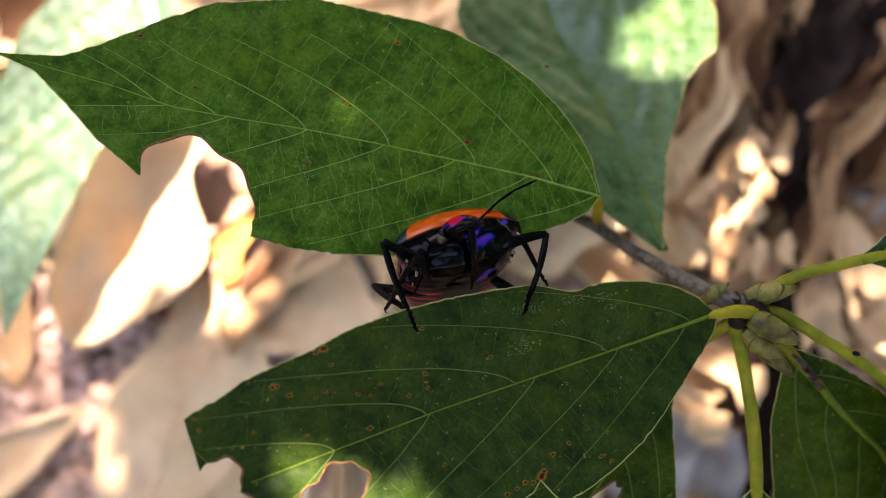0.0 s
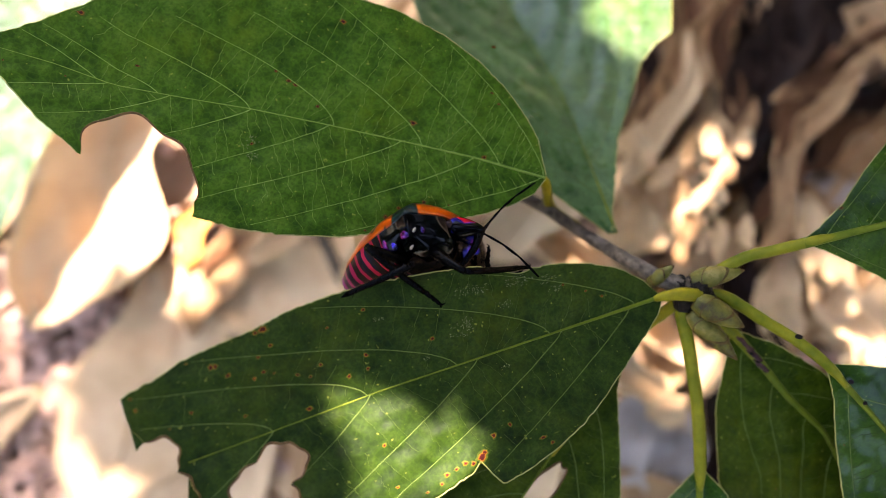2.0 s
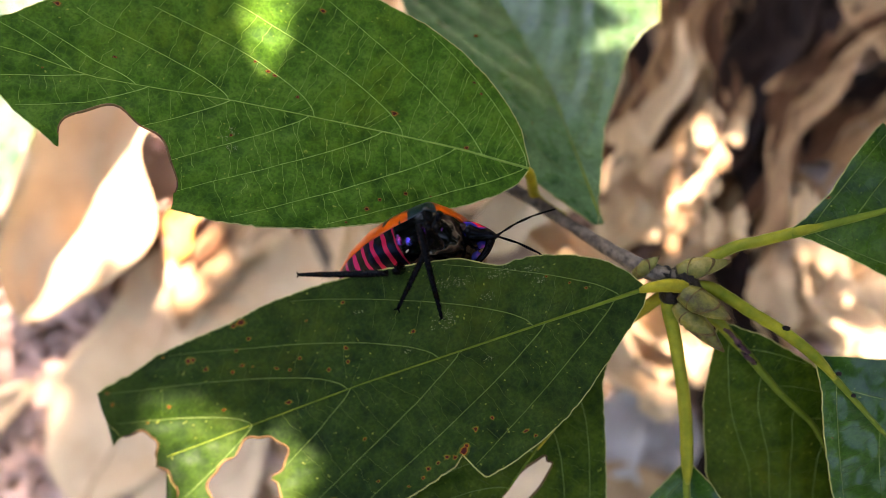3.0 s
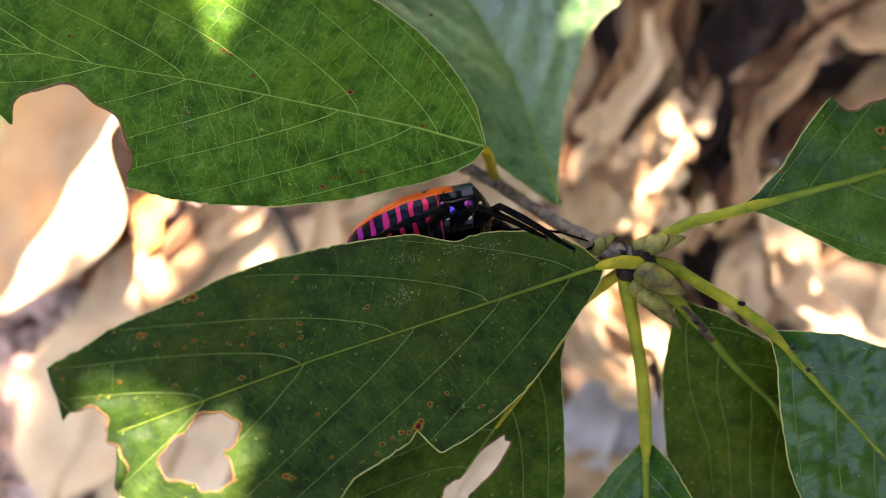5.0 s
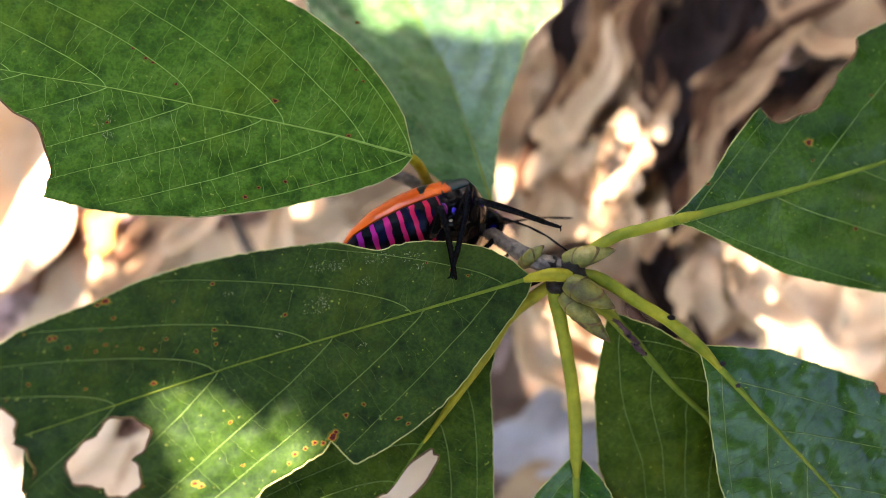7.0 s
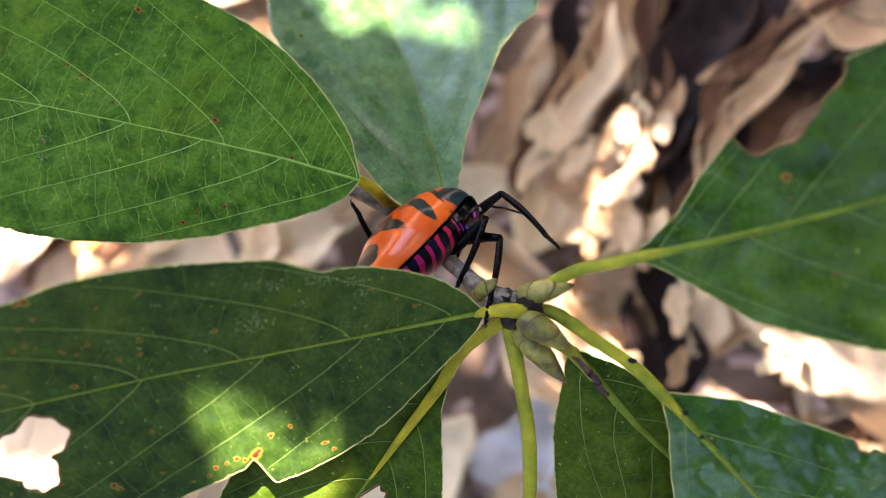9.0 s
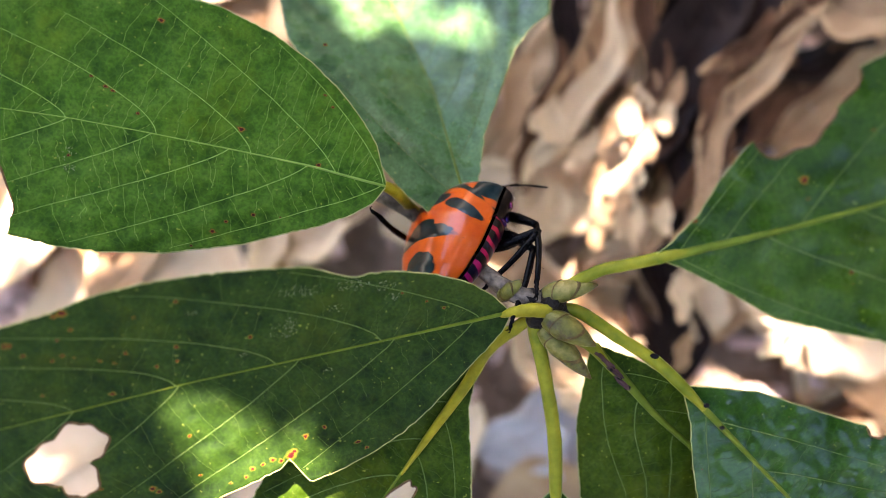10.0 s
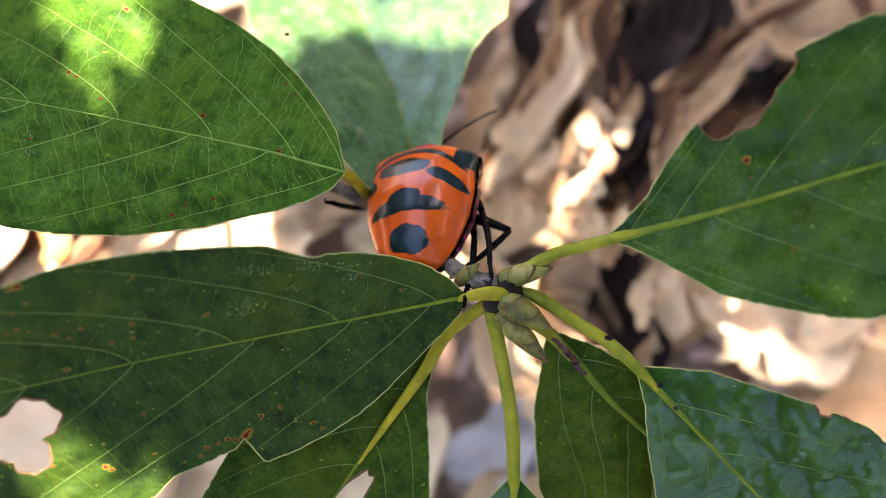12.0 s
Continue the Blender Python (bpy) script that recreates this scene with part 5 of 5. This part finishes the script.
BUG_ROWS = [
    (0, (-0.0509, 0.0086, 0.087), (0.14, 0.56, 0.82), (-0.34, 0.76, -0.54)),
    (0.5, (-0.0490, 0.0082, 0.087), (0.32, 0.52, 0.79), (-0.3, 0.78, -0.55)),
    (1, (-0.0500, 0.0070, 0.0865), (0.6, 0.47, 0.65), (-0.24, 0.81, -0.54)),
    (1.5, (-0.0488, 0.0056, 0.086), (0.72, 0.48, 0.50), (-0.24, 0.8, -0.55)),
    (2, (-0.0477, 0.0062, 0.086), (0.75, 0.48, 0.46), (-0.24, 0.8, -0.55)),
    (2.5, (-0.0466, 0.0056, 0.0855), (0.80, 0.45, 0.40), (-0.24, 0.8, -0.55)),
    (4.5, (-0.03626, 0.0041, 0.084), (0.95, 0.2, -0.05), (-0.17, 0.76, -0.62)),
    (5, (-0.03449, 0.0047, 0.083), (0.96, 0.16, -0.1), (-0.14, 0.76, -0.64)),
    (5.5, (-0.02895, 0.0058, 0.0825), (0.97, 0.14, -0.12), (-0.1, 0.76, -0.64)),
    (6, (-0.02778, 0.00746, 0.082), (0.95, 0.22, -0.2), (-0.16, 0.82, -0.54)),
    (6.5, (-0.02555, 0.00781, 0.0815), (0.9, 0.32, -0.28), (-0.23, 0.84, -0.49)),
    (7, (-0.02364, 0.00805, 0.0815), (0.92, 0.27, -0.28), (-0.25, 0.85, -0.46)),
    (9, (-0.01838, 0.01102, 0.0755), (0.44, 0.56, -0.70), (-0.67, 0.68, 0.22)),
    (9.5, (-0.0182, 0.01101, 0.075), (0.34, 0.64, -0.69), (-0.66, 0.62, 0.33)),
    (10, (-0.01558, 0.01202, 0.0755), (0.25, 0.7, -0.67), (-0.65, 0.6, 0.40)),
    (10.5, (-0.01295, 0.01367, 0.0755), (0.15, 0.78, -0.6), (-0.53, 0.57, 0.61)),
    (11, (-0.01158, 0.01567, 0.078), (0.12, 0.84, -0.52), (-0.56, 0.5, 0.64)),
    (11.5, (-0.0123, 0.01565, 0.078), (0.08, 0.85, -0.5), (-0.40, 0.47, 0.77)),
    (12, (-0.01367, 0.0164, 0.078), (0.05, 0.86, -0.48), (-0.36, 0.46, 0.80)),
]


FEET = {
    "right_front": (
        (0, (-0.05668, -0.00416, 0.0965)), (0.5, (-0.05682, -0.00323, 0.0965)), (1, (-0.04317, -0.00469, 0.096)), (1.5, (-0.02741, 0.00715, 0.095)),
        (2, (-0.0290, 0.0035, 0.091)), (2.5, (-0.04431, -0.00508, 0.0965)), (4.5, (-0.0184, 0.00162, 0.0955)), (5.5, (-0.00516, 0.00046, 0.088)),
        (6.5, (-0.00396, -0.00014, 0.0885)), (7, (-0.00168, 0.00693, 0.09)), (9, (0.00526, 0.00977, 0.086)), (9.5, (-0.001, 0.0014, 0.088)),
        (10, (-0.00177, 0.00175, 0.088)), (11, (-0.00119, 0.00169, 0.088)), (11.5, (-0.00127, 0.00275, 0.088)), (12, (-0.00152, 0.00107, 0.088)),
    ),
    "right_middle": (
        (0, (-0.05948, 0.00125, 0.091)), (0.5, (-0.06619, 0.00491, 0.0955)), (1, (-0.05796, -0.00458, 0.0965)), (1.5, (-0.0432, -0.00459, 0.0965)),
        (2, (-0.04352, -0.00317, 0.0965)), (2.5, (-0.05184, -0.00198, 0.097)), (4.5, (-0.0250, 0.0030, 0.0915)), (5.0, (-0.0160, 0.0032, 0.0905)), (5.5, (-0.01092, 0.0006, 0.09)),
        (6.5, (-0.01821, 0.00165, 0.09)), (7, (-0.01919, 0.00161, 0.09)), (9, (-0.0056, -0.00263, 0.0875)), (9.5, (-0.00566, -0.00328, 0.0875)),
        (10, (-0.00602, -0.0034, 0.0875)), (11, (-0.00659, -0.00286, 0.0875)), (11.5, (-0.00686, -0.00234, 0.0875)), (12, (-0.0064, -0.00266, 0.0875)),
    ),
    "right_hind": (
        (0, (-0.05432, -0.00284, 0.0955)), (0.5, (-0.05199, -0.00098, 0.09)), (1, (-0.0599, -0.00193, 0.0955)), (1.5, (-0.05833, -0.00425, 0.0965)),
        (2.5, (-0.06379, -0.0015, 0.0965)), (4.5, (-0.05092, 0.00216, 0.0955)), (5.5, (-0.03969, 0.0023, 0.091)), (6.5, (-0.02049, 0.00293, 0.09)),
        (7, (-0.02011, 0.00098, 0.088)), (9, (-0.01112, 0.00207, 0.084)), (10, (-0.01069, 0.00225, 0.083)), (11, (-0.00966, 0.00096, 0.083)),
        (12, (-0.00931, 0.00177, 0.083)),
    ),
    "left_front": (
        (0, (-0.03932, -0.00126, 0.0955)), (0.5, (-0.03421, 0.00328, 0.091)), (1, (-0.03926, 0.00043, 0.091)), (1.5, (-0.03258, 0.00234, 0.089)),
        (2.5, (-0.02837, 0.00367, 0.089)), (4.5, (-0.00864, 0.00252, 0.086)), (5.5, (-0.00652, 0.00206, 0.086)), (7, (-0.00172, -0.00024, 0.087)),
        (9, (-0.02779, 0.01626, 0.084)), (9.5, (-0.02652, 0.01514, 0.084)), (10, (-0.02863, 0.01583, 0.084)), (11, (-0.02367, 0.0166, 0.082)),
        (11.5, (-0.02315, 0.02104, 0.082)), (12, (-0.02987, 0.01565, 0.082)),
    ),
    "left_middle": (
        (0, (-0.03487, 0.00422, 0.088)), (0.5, (-0.03958, 0.00071, 0.09)), (1, (-0.04191, 0.00258, 0.088)), (2.5, (-0.03989, 0.00303, 0.084)),
        (4.5, (-0.02831, 0.00189, 0.084)), (7, (-0.00928, 0.00408, 0.08)), (9, (-0.02219, 0.01438, 0.072)), (10, (-0.02181, 0.01663, 0.072)),
        (12, (-0.01453, 0.01533, 0.072)),
    ),
    "left_hind": (
        (0, (-0.04997, 0.00061, 0.088)), (0.5, (-0.04628, 0.0023, 0.086)), (1, (-0.05159, 0.00221, 0.084)), (2.5, (-0.04964, 0.00302, 0.084)),
        (4.5, (-0.03807, 0.00218, 0.082)), (7, (-0.01913, 0.00341, 0.078)), (9, (-0.02206, 0.01036, 0.072)), (10, (-0.0218, 0.01255, 0.072)),
        (12, (-0.01452, 0.01114, 0.072)),
    ),
}


# where the tips of the feelers point
FEELERS = {
    1: (
        (0, (-0.0345, 0.0229, 0.094)), (0.5, (-0.0271, 0.0115, 0.094)), (1, (-0.0224, 0.0115, 0.092)), (1.5, (-0.0265, 0.0198, 0.090)), (2, (-0.0251, 0.0212, 0.088)), (2.5, (-0.0228, 0.0185, 0.086)), (4.5, (-0.0124, 0.0051, 0.082)), (5.5, (0.0054, 0.0083, 0.082)), (6.5, (-0.0059, 0.0123, 0.078)), (7, (-0.0030, 0.0105, 0.078)), (9, (-0.0303, 0.0179, 0.074)), (9.5, (-0.0311, 0.0169, 0.072)), (10, (-0.0300, 0.0218, 0.072)), (10.5, (-0.0243, 0.0261, 0.072)), (11, (-0.0259, 0.0271, 0.072)), (11.5, (-0.0241, 0.0241, 0.072)), (12, (-0.0266, 0.0257, 0.072))),
    -1: (
        (0, (-0.0601, -0.0016, 0.092)), (0.5, (-0.0520, 0.0007, 0.092)), (1, (-0.0349, 0.0036, 0.094)), (1.5, (-0.0286, 0.0048, 0.092)), (2, (-0.0294, 0.0035, 0.092)), (2.5, (-0.0279, 0.0036, 0.091)), (4.5, (-0.0068, 0.0051, 0.088)), (5.5, (-0.0048, 0.0009, 0.087)), (6.5, (0.0015, 0.0051, 0.086)), (7, (0.0038, 0.0022, 0.086)), (9, (0.0064, 0.0153, 0.080)), (9.5, (-0.0003, 0.0118, 0.078)), (10, (0.0002, 0.0210, 0.076)), (10.5, (0.0042, 0.0245, 0.074)), (11, (-0.0018, 0.0291, 0.072)), (11.5, (-0.0030, 0.0287, 0.072)), (12, (-0.0030, 0.0332, 0.072))),
}


def bend(hip, foot, out):
    """Places of a leg's two joints when its foot stands on a point: thigh and shin."""
    a, c = THIGH * BUG / 1000, SHIN * BUG / 1000
    d = foot - hip
    reach = min(max(d.length, 0.38 * (a + c)), 0.985 * (a + c))
    d.normalize()
    side = (out - d * out.dot(d)).normalized()
    x = (reach * reach + a * a - c * c) / (2 * reach)
    knee = hip + d * x + side * math.sqrt(max(0.0, a * a - x * x))
    return frame_matrix(hip, knee - hip, side), frame_matrix(knee, hip + d * reach - knee, side)


def motions():
    walk(bug, [(t, bug_pose(p, a, b)) for t, p, a, b in BUG_ROWS])
    base = spray.matrix_basis.copy()
    sway = ((0, -4, -5), (0.4, -1, -1), (0.8, -1, 4), (1.5, -3, 2), (2.0, 13, 3), (2.5, -8, -2), (4.3, -12, -3), (5.5, -12, -3.5), (6.1, -6, -2), (6.7, 7, 0), (7.2, 11, 0), (8.8, 27, 6), (9.5, 18, 7.5), (10.0, 16, 6), (10.5, 9, 2),
            (11, 11, 2), (11.5, 6, 0), (12, 0, -1.5))
    walk(spray, [(t, Matrix.Translation((dx * PLAN / 1000, dy * PLAN / 1000, 0)) @ base) for t, dx, dy in sway])
    walk(low_cover, [(t, Matrix.Translation(sy_axis * 0.03 * k)) for t, k in ((0, 1), (7.2, 1), (8.6, 0.55), (10.4, 0.55), (11.0, 0.8), (12, 1))])
    walk(cover, [(t, Matrix.Translation(sx_axis * 0.03 * k)) for t, k in ((0, 0.5), (0.5, 0.5), (1.0, 0.85), (1.5, 0.72), (2.0, 0.6), (2.7, 0.66), (4.3, 0.95), (5.2, 0.95), (6.0, 0.6), (6.4, 0), (10.3, 0), (10.9, -1), (12, -1))])
    for name, (s, hip, leg, shin) in legs.items():
        when = [row[0] for row in FEET[name]]
        upper, lower = [], []
        for t, p, ahead, back in BUG_ROWS:
            foot = Vector([float(np.interp(t, when, [row[1][k] for row in FEET[name]])) for k in range(3)]) * PLAN
            low = float(np.interp(t, (0.5, 1, 2.5, 4.5), (-0.1, -0.7, -0.7, -0.25 if s < 0 else -0.9)))
            a, c = bend(hip, bug_pose(p, ahead, back).inverted() @ foot, Vector((0.1, s, low)))
            upper.append((t, a))
            lower.append((t, c))
        walk(leg, upper)
        walk(shin, lower)
    for s, feeler in antennae.items():
        when = [row[0] for row in FEELERS[s]]
        rows = []
        for t, p, ahead, back in BUG_ROWS:
            tip = Vector([float(np.interp(t, when, [row[1][k] for row in FEELERS[s]])) for k in range(3)]) * PLAN
            aim = bug_pose(p, ahead, back).inverted() @ tip - ROOTS[s]
            rows.append((t, frame_matrix(ROOTS[s], aim, Vector((0.3, s * 0.4, 1.0)))))
        walk(feeler, rows)
    # the lower leaf tips as the bug's weight leaves it
    m0 = leaf_b.matrix_basis.copy()
    tips = ((0, 0, 0, 0, 0), (6.5, 0, 0, 0, 0), (7.0, 0.2, -0.6, -1.3, 1), (7.2, 0.1, -0.8, -2.0, 2), (9.0, -0.8, -0.5, -5.9, 13), (9.5, -1.3, -1.3, -6.9, 15), (10.0, -2.7, -0.9, -6.0, 15),
            (10.5, -1.4, 0.4, -5.6, 15), (11.0, -0.5, -1.4, -7.2, 15), (11.5, -0.1, -1.6, -6.8, 15), (12.0, 0.1, -1.0, -7.0, 15))
    pin = Matrix.Translation(m0.translation)
    walk(leaf_b, [(t, pin @ pose(0, 0, 0, rx, ry, rz) @ pin.inverted() @ m0 @ pose(0, 0, 0, -roll, 0, 0)) for t, rx, ry, rz, roll in tips])


motions()
